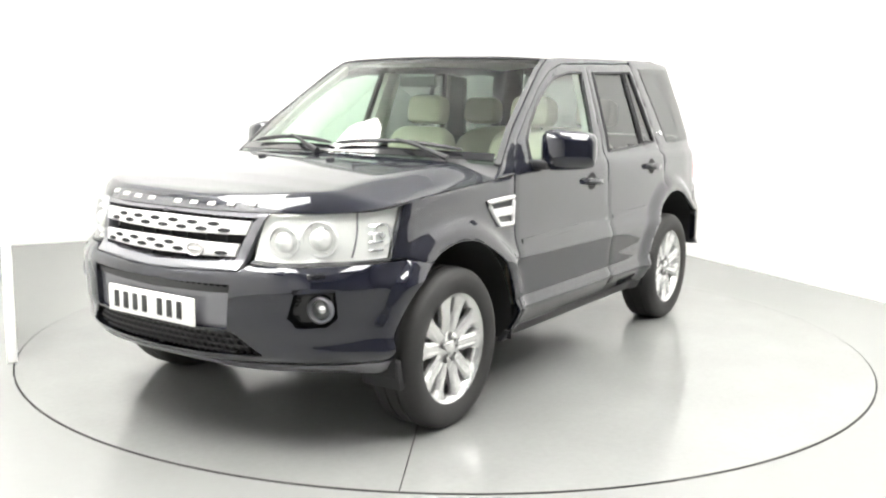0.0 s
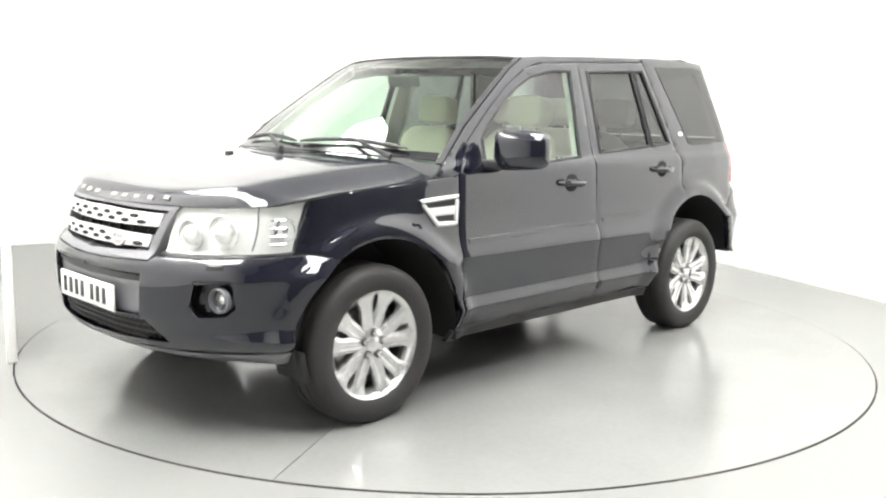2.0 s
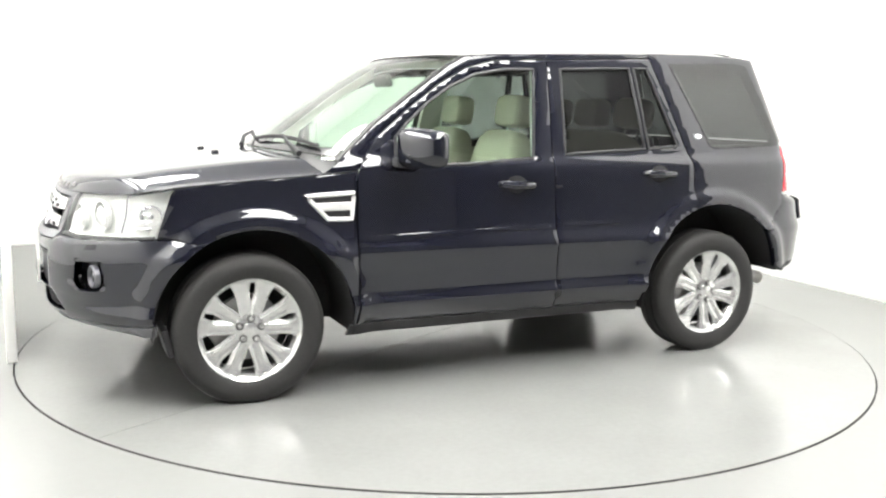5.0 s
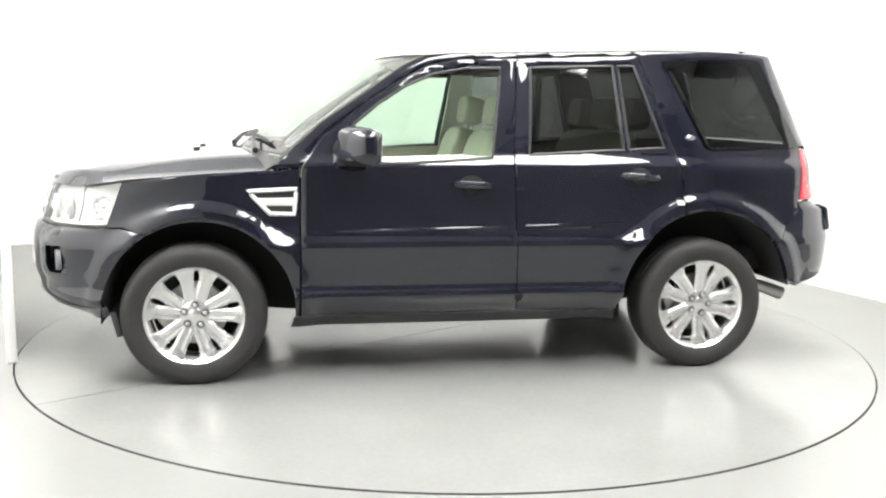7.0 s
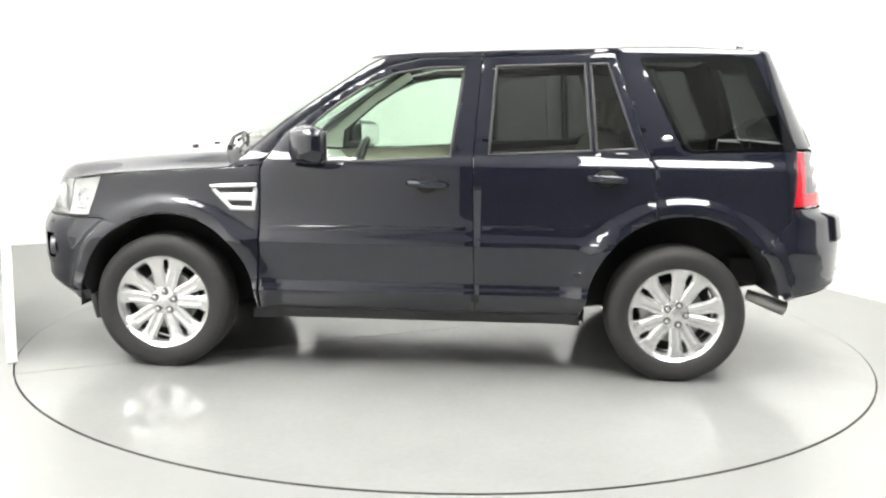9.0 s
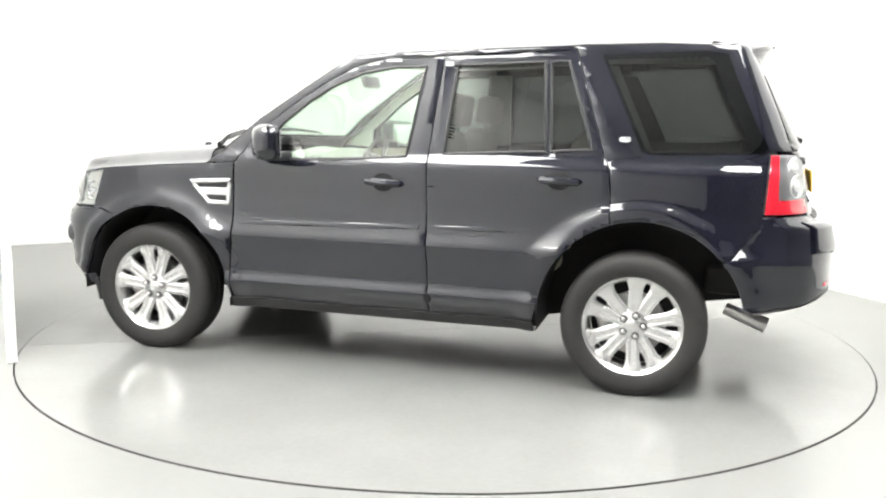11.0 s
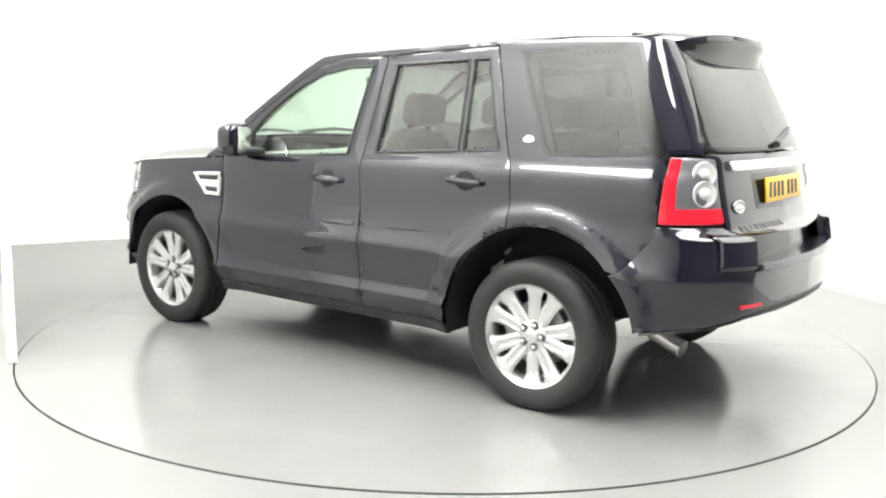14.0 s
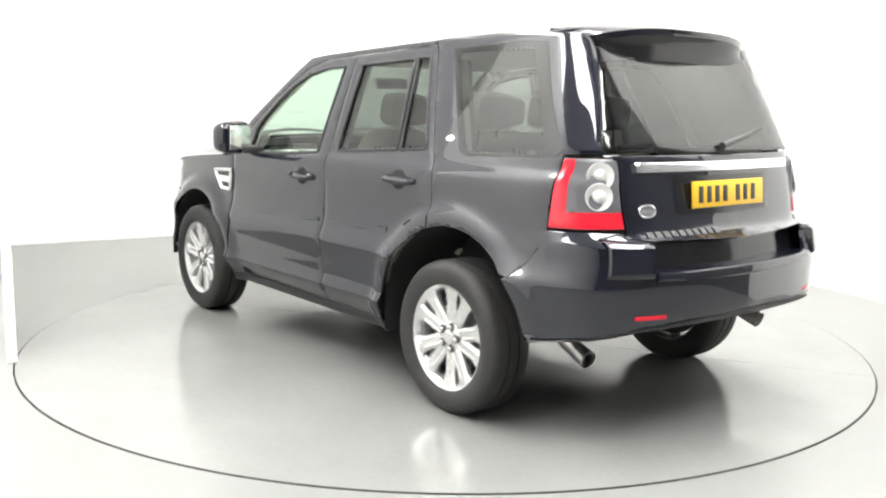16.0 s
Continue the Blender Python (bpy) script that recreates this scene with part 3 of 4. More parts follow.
# scuttle under the wipers
def scuttle_at(u, v):
    p = bonnet_at(0.985, v) - Vector((0, 0, 0.020))
    q = screen_at(0.035, v) + Vector((0, 0, 0.003))
    return p.lerp(q, u) - Vector((0, 0, 0.012 * math.sin(math.pi * u)))


part("scuttle", grid(scuttle_at, 6, 30, thick=0.008), BLACK, car, "black plastic scuttle panel")
part("windscreen_band", grid(lambda u, v: screen_at(0.02 + 0.045 * u, 0.02 + 0.96 * v, 0.003), 2, 30, thick=0.003), GLOSSY, car)
for v0, v1 in ((0.90, 0.52), (0.50, 0.12)):
    b = bmesh.new()
    blade = [screen_at(0.055 + 0.03 * math.sin(math.pi * k / 8), v0 + (v1 - v0) * k / 8) + Vector((0.012, 0, 0.020)) for k in range(9)]
    tube(blade, 0.010, 6, bm=b, taper=[0.006] + [0.011] * 7 + [0.006])
    p = screen_at(0.02, v0 - 0.02) + Vector((0.05, 0, 0.004))
    tube([p, p.lerp(blade[4], 0.5) + Vector((0.02, 0, 0.016)), blade[4] + Vector((0, 0, 0.010))], 0.010, 8, bm=b, taper=[0.016, 0.010, 0.007])
    part("wiper", b, BLACK, car)


# ---- nose ----
def nb(y):
    """The way round the nose at a given distance from the middle."""
    return (FRONT - ayf(abs(y))) * (1 if y >= 0 else -1)


def nx(x):
    return FRONT - ax(x)


def both(points):
    """A symmetric outline from its left half, ordered from the top middle to the bottom middle."""
    return points + [(-u, v) for u, v in points[::-1] if abs(u) > 1e-6]


HEAD = [(nb(0.50), 0.975), (nx(1.655), 1.004), (nx(1.672), 0.985), (nx(1.738), 0.790), (nb(0.60), 0.776), (nb(0.475), 0.782)]
GRILLE = [(0, 0.955), (nb(0.47), 0.950), (nb(0.455), 0.93), (nb(0.40), 0.785), (0, 0.765)]
SURROUND = [(0, 0.972), (nb(0.51), 0.972), (nb(0.49), 0.93), (nb(0.435), 0.755), (0, 0.735)]
BUMPER = [(0, 0.735), (nb(0.435), 0.752), (nb(0.47), 0.776), (nb(0.60), 0.772), (nx(1.74), 0.783), (nx(1.66), 0.783), (nx(1.53), 0.757)]
BUMPER += [(nx(x), z) for x, z in arc(0, 58, 8, 16)] + [(nx(1.745), 0.40), (nb(0.80), 0.385), (nb(0.55), 0.385), (0, 0.385)]
SLOT = [(0, 0.690), (nb(0.405), 0.700), (nb(0.40), 0.525), (0, 0.515)]
INTAKE = [(0, 0.510), (nb(0.42), 0.515), (nb(0.52), 0.425), (0, 0.405)]
FOG = [(nb(0.64), 0.675), (nb(0.76), 0.685), (nb(0.775), 0.58), (nb(0.745), 0.545), (nb(0.66), 0.54), (nb(0.625), 0.58)]


def nose():
    poly = inset(both(BUMPER), 0.0025)
    fogs = [FOG, [(-u, v) for u, v in FOG]]
    for h in [both(SLOT), both(INTAKE)] + fogs:
        poly = keyhole(poly, h)
    bumper = part("front_bumper", sheet(poly, around, 0.03, 0.015, gap=0, rim=0.03), PAINT, car)
    # lower lip
    lip = both([(0, 0.385), (nb(0.55), 0.385), (nb(0.80), 0.385), (nx(1.75), 0.40), (nx(1.745), 0.345), (nb(0.80), 0.325), (0, 0.325)])
    part("bumper_lip", sheet(lip, around, 0.03, 0.012, rim=0.05), GREY, bumper, "grey plastic lower lip")
    # number plate well
    part("plate_panel", sheet(inset(both(SLOT), -0.012), around, 0.05, 0.02, gap=0, rim=0.004, sink=0.026), GREY, bumper, "grey recess panel")
    part("upper_slot", sheet(both([(0, 0.688), (nb(0.40), 0.698), (nb(0.40), 0.665), (0, 0.653)]), around, 0.05, 0.01, gap=0, rim=0.01, sink=0.018), BLACK, bumper)
    part("intake_backing", sheet(inset(both(INTAKE), -0.012), around, 0.05, 0.02, gap=0, rim=0.004, sink=0.05), WELL, bumper)
    b = bmesh.new()
    for k in range(-14, 15):
        u = k * 0.037
        tube([around(u - 0.02, 0.512, 0.032), around(u + 0.02, 0.410, 0.032)], 0.005, 5, bm=b)
    for z in (0.425, 0.45, 0.475, 0.497):
        tube([around(u * 0.03, z, 0.032) for u in range(-17, 18)], 0.005, 5, bm=b)
    part("intake_mesh", b, BLACK, bumper)
    # plate
    plate = part("number_plate", box(0.012, 0.52, 0.112, pose(2.212, 0, 0.578, 0, 0, 0), 0.004), WHITE_P, bumper, "white reflective number plate")
    for k in range(7):
        y = -0.205 + k * 0.058 + (0.035 if k > 3 else 0)
        part("plate_bar", box(0.004, 0.030, 0.070, pose(2.2195, y, 0.578), 0.001), INK, plate)
    # grille
    part("grille_backing", sheet(inset(both(GRILLE), -0.02), around, 0.05, 0.02, gap=0, rim=0.004, sink=0.06), WELL, car)
    poly = keyhole(both(SURROUND), both(GRILLE))
    gr = part("grille", sheet(poly, around, 0.03, 0.012, gap=0, rim=0.05, lip=0.004), GREY, car, "grey grille surround")
    for z0, z1, half in ((0.885, 0.940, 0.448), (0.800, 0.852, 0.412)):
        bar = both([(0, z1), (nb(half), z1 - 0.004), (nb(half - 0.012), z0), (0, z0 - 0.008)])
        holes = []
        for row in range(2):
            zc = z0 + (z1 - z0) * (0.30 + 0.40 * row) - 0.004
            n = 8 if row else 7
            for k in range(n):
                y = (k - (n - 1) / 2) * 0.113
                if abs(y) > half - 0.055 or (z0 < 0.82 and 0.13 < y < 0.30):
                    continue
                u = nb(y)
                holes.append([(u + 0.033 * math.cos(t), zc + 0.009 * math.sin(t)) for t in [2 * math.pi * i / 10 for i in range(10)]])
        slab = part("grille_bar", sheet(bar, around, 0.03, 0.012, gap=0, rim=0.02, lip=0.004, sink=-0.004), SILVER, gr, "silver perforated grille bar")
        # dark ovals laid on the solid bar stand in for its shaded holes
        for h in holes:
            part("hole_shade_patch", sheet(h, around, 0.03, 0.01, gap=0, rim=0.004, lip=0.0, sink=-0.0055), WELL, slab)
    for k in range(-4, 5):
        b = box(0.03, 0.008, 0.17, pose(2.085 - 0.35 * (k * 0.1) ** 2, k * 0.098, 0.865, 0, -14, 0), 0.002)
        part("grille_rib", b, BLACK, gr)
    u = nb(0.215)
    oval = [(u + 0.044 * math.cos(t), 0.820 + 0.025 * math.sin(t)) for t in [2 * math.pi * k / 24 for k in range(24)]]
    part("badge", sheet(oval, around, 0.03, 0.01, gap=0, rim=0.012, lip=0.002, sink=-0.012), STEEL, gr, "silver oval badge")
    rim = [around(u + 0.044 * math.cos(t), 0.820 + 0.025 * math.sin(t), -0.012) for t in [2 * math.pi * k / 32 for k in range(32)]]
    part("badge_rim", tube(rim, 0.004, 6, closed=True), CHROME, gr)
    part("badge_bar", sheet([(u + 0.030, 0.824), (u - 0.030, 0.824), (u - 0.030, 0.816), (u + 0.030, 0.816)], around, 0.03, 0.01, gap=0, rim=0.004, lip=0.0, sink=-0.014), CHROME, gr)
    for s in (1, -1):
        head = [(s * u, v) for u, v in HEAD]
        lamp = part("headlight", sheet(inset(head, -0.004), around, 0.04, 0.02, gap=0, rim=0.004, lip=0, sink=0.030), HOUSING, car, "clear headlight with bright reflectors")
        part("lens", sheet(head, around, 0.04, 0.02, rim=0.010, lip=0.003, sink=-0.001), LENS, lamp, "clear plastic lens")
        for y, z, r in ((0.585, 0.862, 0.058), (0.705, 0.875, 0.066)):
            c = around(s * nb(y), z, 0.0)
            n = (c - around(s * nb(y), z, 0.05)).normalized()
            m = Matrix.Translation(c - n * 0.028) @ (n.lerp(Vector((1, 0, 0)), 0.5)).to_track_quat("Z", "Y").to_matrix().to_4x4()
            part("projector", lathe([(r, 0.022), (r + 0.004, 0.012), (r, 0.0), (r * 0.72, 0.004), (r * 0.66, 0.022), (r * 0.5, 0.030), (0.001, 0.036)], 28, m), LAMP, lamp, "round projector lamp")
            part("bulb_lens", lathe([(r * 0.42, 0.030), (r * 0.34, 0.042), (0.001, 0.048)], 20, m), LENS, lamp, "clear domed lens")
            part("lamp_ring", tube([m @ Vector((r * 1.04 * math.cos(2 * math.pi * k / 32), r * 1.04 * math.sin(2 * math.pi * k / 32), 0.020)) for k in range(32)], 0.0025, 6, closed=True), SILVER, lamp)
        c = around(s * nx(1.76), 0.885, 0.03)
        n = (around(s * nx(1.76), 0.885, 0) - c).normalized()
        m = Matrix.Translation(c) @ n.to_track_quat("Z", "Y").to_matrix().to_4x4()
        part("indicator", lathe([(0.05, 0.012), (0.045, 0.0), (0.015, -0.006), (0.012, 0.008), (0.001, 0.012)], 24, m), CHROME, lamp)
        pts = [around(s * (nb(0.80) + 0.020 * math.sin(math.pi * k / 10)), 0.805 + 0.018 * k, 0.012) for k in range(11)]
        part("lamp_divider", tube(pts, 0.004, 6), GREY, lamp)
        for k in range(4):
            zz = 0.83 + 0.032 * k
            part("lamp_rib", tube([around(s * nx(x), zz, 0.022) for x in (1.84, 1.80, 1.76)], 0.005, 6), CHROME, lamp)
        part("headlight_trim", sheet([(s * nb(0.475), 0.790), (s * nb(0.60), 0.784), (s * nx(1.74), 0.798), (s * nx(1.743), 0.785), (s * nb(0.60), 0.772), (s * nb(0.47), 0.779)], around, 0.04, 0.012, gap=0, rim=0.02, sink=-0.001), BLACK, lamp)
        fog = [(s * u, v) for u, v in FOG]
        pocket = part("fog_light", sheet(inset(fog, -0.006), around, 0.04, 0.02, gap=0, rim=0.004, sink=0.045), GLOSSY, bumper, "round fog light in a black recess")
        c = around(s * nb(0.712), 0.612, 0.0)
        m = Matrix.Translation(c - Vector((0.035, 0, 0))) @ Vector((1, s * 0.25, 0)).to_track_quat("Z", "Y").to_matrix().to_4x4()
        part("fog_bezel", lathe([(0.052, 0.0), (0.052, 0.022), (0.046, 0.026), (0.040, 0.012), (0.040, 0.0)], 28, m), GREY, pocket)
        part("fog_lens", lathe([(0.041, 0.010), (0.03, 0.018), (0.001, 0.021)], 24, m), LENS, pocket)
        part("fog_reflector", lathe([(0.041, 0.008), (0.03, -0.006), (0.018, -0.012)], 24, m), GLOSSY, pocket)
        part("fog_bulb", lathe([(0.018, -0.012), (0.016, 0.002), (0.001, 0.006)], 20, m), CHROME, pocket, "bright fog bulb cap")
        part("washer_cover", sheet([(s * nb(0.68), 0.752), (s * nb(0.735), 0.756), (s * nb(0.735), 0.735), (s * nb(0.68), 0.731)], around, 0.02, 0.01, gap=0, rim=0.008, lip=0.002, sink=-0.003), GLOSSY, bumper)
        # flap ahead of the wheel
        part("spat", box(0.03, 0.20, 0.13, pose(1.70, s * 0.78, 0.315, 0, 14, 0), 0.006), BLACK, car)


nose()


# ---- tail ----
def tb(y):
    return (ayr(abs(y)) - REAR) * (1 if y >= 0 else -1)


def tp(x, z, s=1):
    return (s * (axz(x, z) - REAR), z)


LIGHT = [tp(-1.918, 1.196), (tb(0.68), 1.192), (tb(0.655), 1.12), (tb(0.645), 0.915), tp(-1.903, 0.915)]
GATE = [(0, 1.205), (tb(0.76), 1.208), (tb(0.675), 1.18), (tb(0.65), 1.12), (tb(0.637), 0.895), (tb(0.60), 0.872), (0, 0.862)]
GLASS = [(0, 1.672), (tb(0.50), 1.672), (tb(0.66), 1.665), (tb(0.70), 1.64), (tb(0.738), 1.235), (tb(0.72), 1.212), (0, 1.212)]
RBUMP = [(tb(0.585), 0.735), (tb(0.60), 0.905), tp(-1.90, 0.908), tp(-1.885, 0.895), tp(-1.765, 0.705)]
RBUMP += [tp(x, z) for x, z in arc(1, 139, 168, 14)] + [tp(-1.87, 0.460), (tb(0.80), 0.49), (tb(0.62), 0.535), (tb(0.4), 0.55), (0, 0.56)]
RBUMP = [(0, 0.725), (tb(0.50), 0.735)] + [(tb(0.575), 0.745), (tb(0.60), 0.80), (tb(0.605), 0.88), (tb(0.66), 0.905)] + RBUMP[2:]


def tail():
    bumper = part("rear_bumper", sheet(both(RBUMP), behind, 0.03, 0.015, rim=0.04), PAINT, car)
    low = both([(0, 0.56), (tb(0.4), 0.55), (tb(0.62), 0.535), (tb(0.80), 0.49), tp(-1.87, 0.460), tp(-1.87, 0.447), (tb(0.80), 0.476), (tb(0.62), 0.518), (tb(0.4), 0.525), (0, 0.530)])
    part("bumper_valance", sheet(low, behind, 0.03, 0.012, rim=0.05), BLACK, bumper, "black lower valance")
    step = both([(0, 0.755), (tb(0.57), 0.755), (tb(0.57), 0.722), (0, 0.712)])
    part("loading_step", sheet(step, behind, 0.04, 0.01, gap=0, rim=0.10, lip=0.004, sink=-0.014), PAINT, bumper, "navy painted loading step")
    part("bumper_recess", sheet(both([(0, 0.88), (tb(0.60), 0.885), (tb(0.60), 0.70), (0, 0.70)]), behind, 0.04, 0.02, gap=0, rim=0.004, sink=0.085), GLOSSY, bumper, "gloss black bumper recess")
    gate = part("tailgate", sheet(both(GATE), behind, 0.03, 0.015), PAINT, car)
    part("rear_window", sheet(both(GLASS), behind, 0.03, 0.02, gap=0.003, rim=0.01, lip=0.002, sink=-0.002), PRIVACY, gate, "dark privacy rear window")
    trim = both([(0, 1.178), (tb(0.60), 1.178), (tb(0.585), 1.140), (0, 1.138)])
    part("chrome_strip", sheet(trim, behind, 0.04, 0.01, gap=0, rim=0.03, lip=0.005, sink=-0.022), CHROME, gate, "bright chrome handle strip")
    recess = both([(0, 1.118), (tb(0.36), 1.118), (tb(0.35), 0.965), (0, 0.955)])
    part("plate_recess", sheet(recess, behind, 0.05, 0.02, gap=0, rim=0.012, lip=0.001, sink=-0.0015), GLOSSY, gate, "dark plate recess")
    c = behind(0.0, 1.04, -0.012)
    plate = part("number_plate", box(0.010, 0.52, 0.112, pose(c.x, 0, 1.042, 0, 5, 0), 0.004), YELLOW_P, gate, "yellow reflective number plate")
    for k in range(7):
        y = 0.205 - k * 0.058 - (0.035 if k > 3 else 0)
        part("plate_bar", box(0.004, 0.030, 0.070, pose(c.x - 0.006, y, 1.042, 0, 5, 0), 0.001), INK, plate)
    oval = [(tb(0.525) + 0.045 * math.cos(t), 0.985 + 0.025 * math.sin(t)) for t in [2 * math.pi * k / 24 for k in range(24)]]
    part("badge", sheet(oval, behind, 0.03, 0.01, gap=0, rim=0.008, lip=0.002, sink=-0.006), GREY, gate, "dark and silver oval badge")
    rim = [behind(tb(0.525) + 0.045 * math.cos(t), 0.985 + 0.025 * math.sin(t), -0.006) for t in [2 * math.pi * k / 32 for k in range(32)]]
    part("badge_rim", tube(rim, 0.004, 6, closed=True), CHROME, gate)
    part("badge_bar", sheet([(tb(0.525) + 0.030, 0.990), (tb(0.525) - 0.030, 0.990), (tb(0.525) - 0.030, 0.980), (tb(0.525) + 0.030, 0.980)], behind, 0.03, 0.01, gap=0, rim=0.004, lip=0.0, sink=-0.008), CHROME, gate)
    for k in range(10):
        y = 0.53 - k * 0.045
        part("name_letter", sheet([(tb(y + 0.016), 0.902), (tb(y - 0.016), 0.902), (tb(y - 0.016), 0.882), (tb(y + 0.016), 0.882)], behind, 0.04, 0.04, gap=0, rim=0.004, lip=0.0, sink=-0.004), DARKTRIM, gate)
    # rear wiper
    b = bmesh.new()
    tube([behind(u, z, -0.018) for u, z in ((0.0, 1.240), (-0.10, 1.258), (-0.34, 1.292))], 0.008, 8, bm=b, taper=[0.018, 0.010, 0.007])
    tube([behind(-0.02 - 0.04 * k, 1.246 + 0.0062 * k, -0.010) for k in range(12)], 0.008, 6, bm=b)
    part("rear_wiper", b, BLACK, gate)
    # spoiler: a wing from the roof's end to a blunt trailing edge, over a black soffit
    def wing_at(k, w):
        q = abs(w)
        top = roof_at(0.965, 0.5 + w * 0.445)
        x = top.x + 0.03 - (0.245 - 0.075 * q ** 4) * k
        return Vector((x, top.y * (1 - 0.03 * k), top.z + 0.009 - 0.026 * k * k - 0.020 * q ** 5 * k))

    def spoil(u, v):
        w = 2 * v - 1
        if u < 0.7:
            return wing_at(u / 0.7, w)
        e = wing_at(1, w)
        return e + Vector((0.004, 0, -0.026)) * ((u - 0.7) / 0.3)

    def soffit(u, v):
        w = 2 * v - 1
        e = wing_at(1, w) + Vector((0.006, 0, -0.027))
        g = behind(tb(0.64) * w, 1.600 + 0.035 * abs(w) ** 4, -0.006)
        return e.lerp(g, u) + Vector((0, 0, 0.016 * math.sin(math.pi * u)))
    sp = part("spoiler", grid(spoil, 10, 34, thick=0.010), PAINT, gate, "body-coloured roof spoiler")
    part("spoiler_soffit", grid(soffit, 6, 34, thick=0.006), GLOSSY, sp, "black underside of the spoiler")
    b = bmesh.new()
    for w0 in (-1, 1):
        ring = [wing_at(k / 6, w0) for k in range(7)]
        low = [soffit(k / 6, 0.5 + w0 / 2) for k in range(7)]
        v1, v2 = [b.verts.new(p) for p in ring], [b.verts.new(p) for p in low[::-1]]
        for k in range(6):
            b.faces.new((v1[k], v1[k + 1], v2[k + 1], v2[k]))
    part("spoiler_end", b, PAINT, sp)
    lampb = bmesh.new()
    box(0.012, 0.30, 0.016, Matrix.Translation(wing_at(1, 0) + Vector((-0.001, 0, -0.012))), 0.003, bm=lampb)
    part("brake_light", lampb, GLOSSY, sp, "dark high brake light strip")
    for s in (1, -1):
        pts = [(s * u, v) for u, v in LIGHT]
        lamp = part("tail_light", sheet(pts, behind, 0.03, 0.015, rim=0.03, lip=0.003), GREY, car, "red and clear tail light cluster")
        red = [tp(-1.920, 1.192, s), tp(-1.958, 1.192, s), tp(-1.965, 0.985, s), (s * tb(0.650), 0.985), (s * tb(0.648), 0.918), tp(-1.906, 0.918, s)]
        part("red_lens", sheet(red, behind, 0.03, 0.015, gap=0.001, rim=0.01, lip=0.002, sink=-0.004), RED, lamp, "red plastic lens")
        clear = [tp(-1.963, 1.184, s), (s * tb(0.688), 1.184), (s * tb(0.665), 1.12), (s * tb(0.655), 0.992), tp(-1.970, 0.992, s)]
        part("clear_lens", sheet(clear, behind, 0.03, 0.015, gap=0.001, rim=0.008, lip=0.002, sink=-0.006), LENS, lamp, "clear plastic lens")
        for z in (1.125, 1.045):
            u = s * tb(0.74)
            cc = behind(u, z, 0.0)
            n = (behind(u, z, -0.05) - cc).normalized()
            m = Matrix.Translation(cc + n * 0.004) @ n.to_track_quat("Z", "Y").to_matrix().to_4x4()
            part("lamp_bowl", lathe([(0.056, -0.004), (0.054, 0.006), (0.046, 0.002), (0.030, -0.003), (0.016, 0.002), (0.010, 0.008), (0.001, 0.010)], 24, m), SILVER, lamp, "round bright lamp bowl")
        b = bmesh.new()
        m = Matrix.Translation((-1.868, s * 0.626, 0.383)) @ Vector((-1, s * 0.12, -0.34)).to_track_quat("Z", "Y").to_matrix().to_4x4()
        lathe([(0.030, -0.11), (0.036, 0.0), (0.040, 0.10), (0.037, 0.103), (0.034, 0.09), (0.030, -0.02)], 24, m, bm=b)
        part("exhaust_pipe", b, STEEL, car, "dull steel exhaust tailpipe")
        part("reflector", sheet([(s * tb(0.52), 0.585), (s * tb(0.66), 0.585), (s * tb(0.66), 0.568), (s * tb(0.52), 0.568)], behind, 0.04, 0.02, gap=0, rim=0.004, lip=0.001, sink=-0.003), RED, bumper, "thin red reflector")
        part("bumper_corner_pad", sheet([(s * tb(0.59), 0.875), (s * tb(0.76), 0.885), (s * tb(0.76), 0.735), (s * tb(0.59), 0.735)], behind, 0.03, 0.015, gap=0.002, rim=0.036, lip=0.008, sink=-0.024), PAINT, bumper)


tail()


# ---- mirrors ----
for s in (1, -1):
    arm = bmesh.new()
    box(0.15, 0.13, 0.045, pose(0.56, s * 0.905, 1.118, 0, 0, s * -6), 0.012, 3, bm=arm)
    mirror = part("door_mirror", arm, BLACK, car, "navy door mirror on a black foot")
    b = bmesh.new()
    bmesh.ops.create_cube(b, size=1)
    bmesh.ops.subdivide_edges(b, edges=b.edges[:], cuts=5, use_grid_fill=True)
    for v in b.verts:
        d = Vector(v.co * 2)
        r = (abs(d.x) ** 5 + abs(d.y) ** 5 + abs(d.z) ** 5) ** (1 / 5)
        d /= r
        front = max(d.x, 0)
        v.co = (d.x * 0.070 * (1 - 0.25 * abs(d.y) ** 3), d.y * 0.135 * (1 - 0.13 * front), d.z * (0.095 - 0.02 * front - 0.008 * d.y * s))
    b.transform(pose(0.545, s * 1.030, 1.190, 0, 0, s * 30))
    part("mirror_shell", b, PAINT, mirror)
    part("mirror_glass", box(0.006, 0.205, 0.140, pose(0.545, s * 1.030, 1.190, 0, 0, s * 30) @ pose(-0.069, 0, 0), 0.002), CHROME, mirror, "mirror glass")


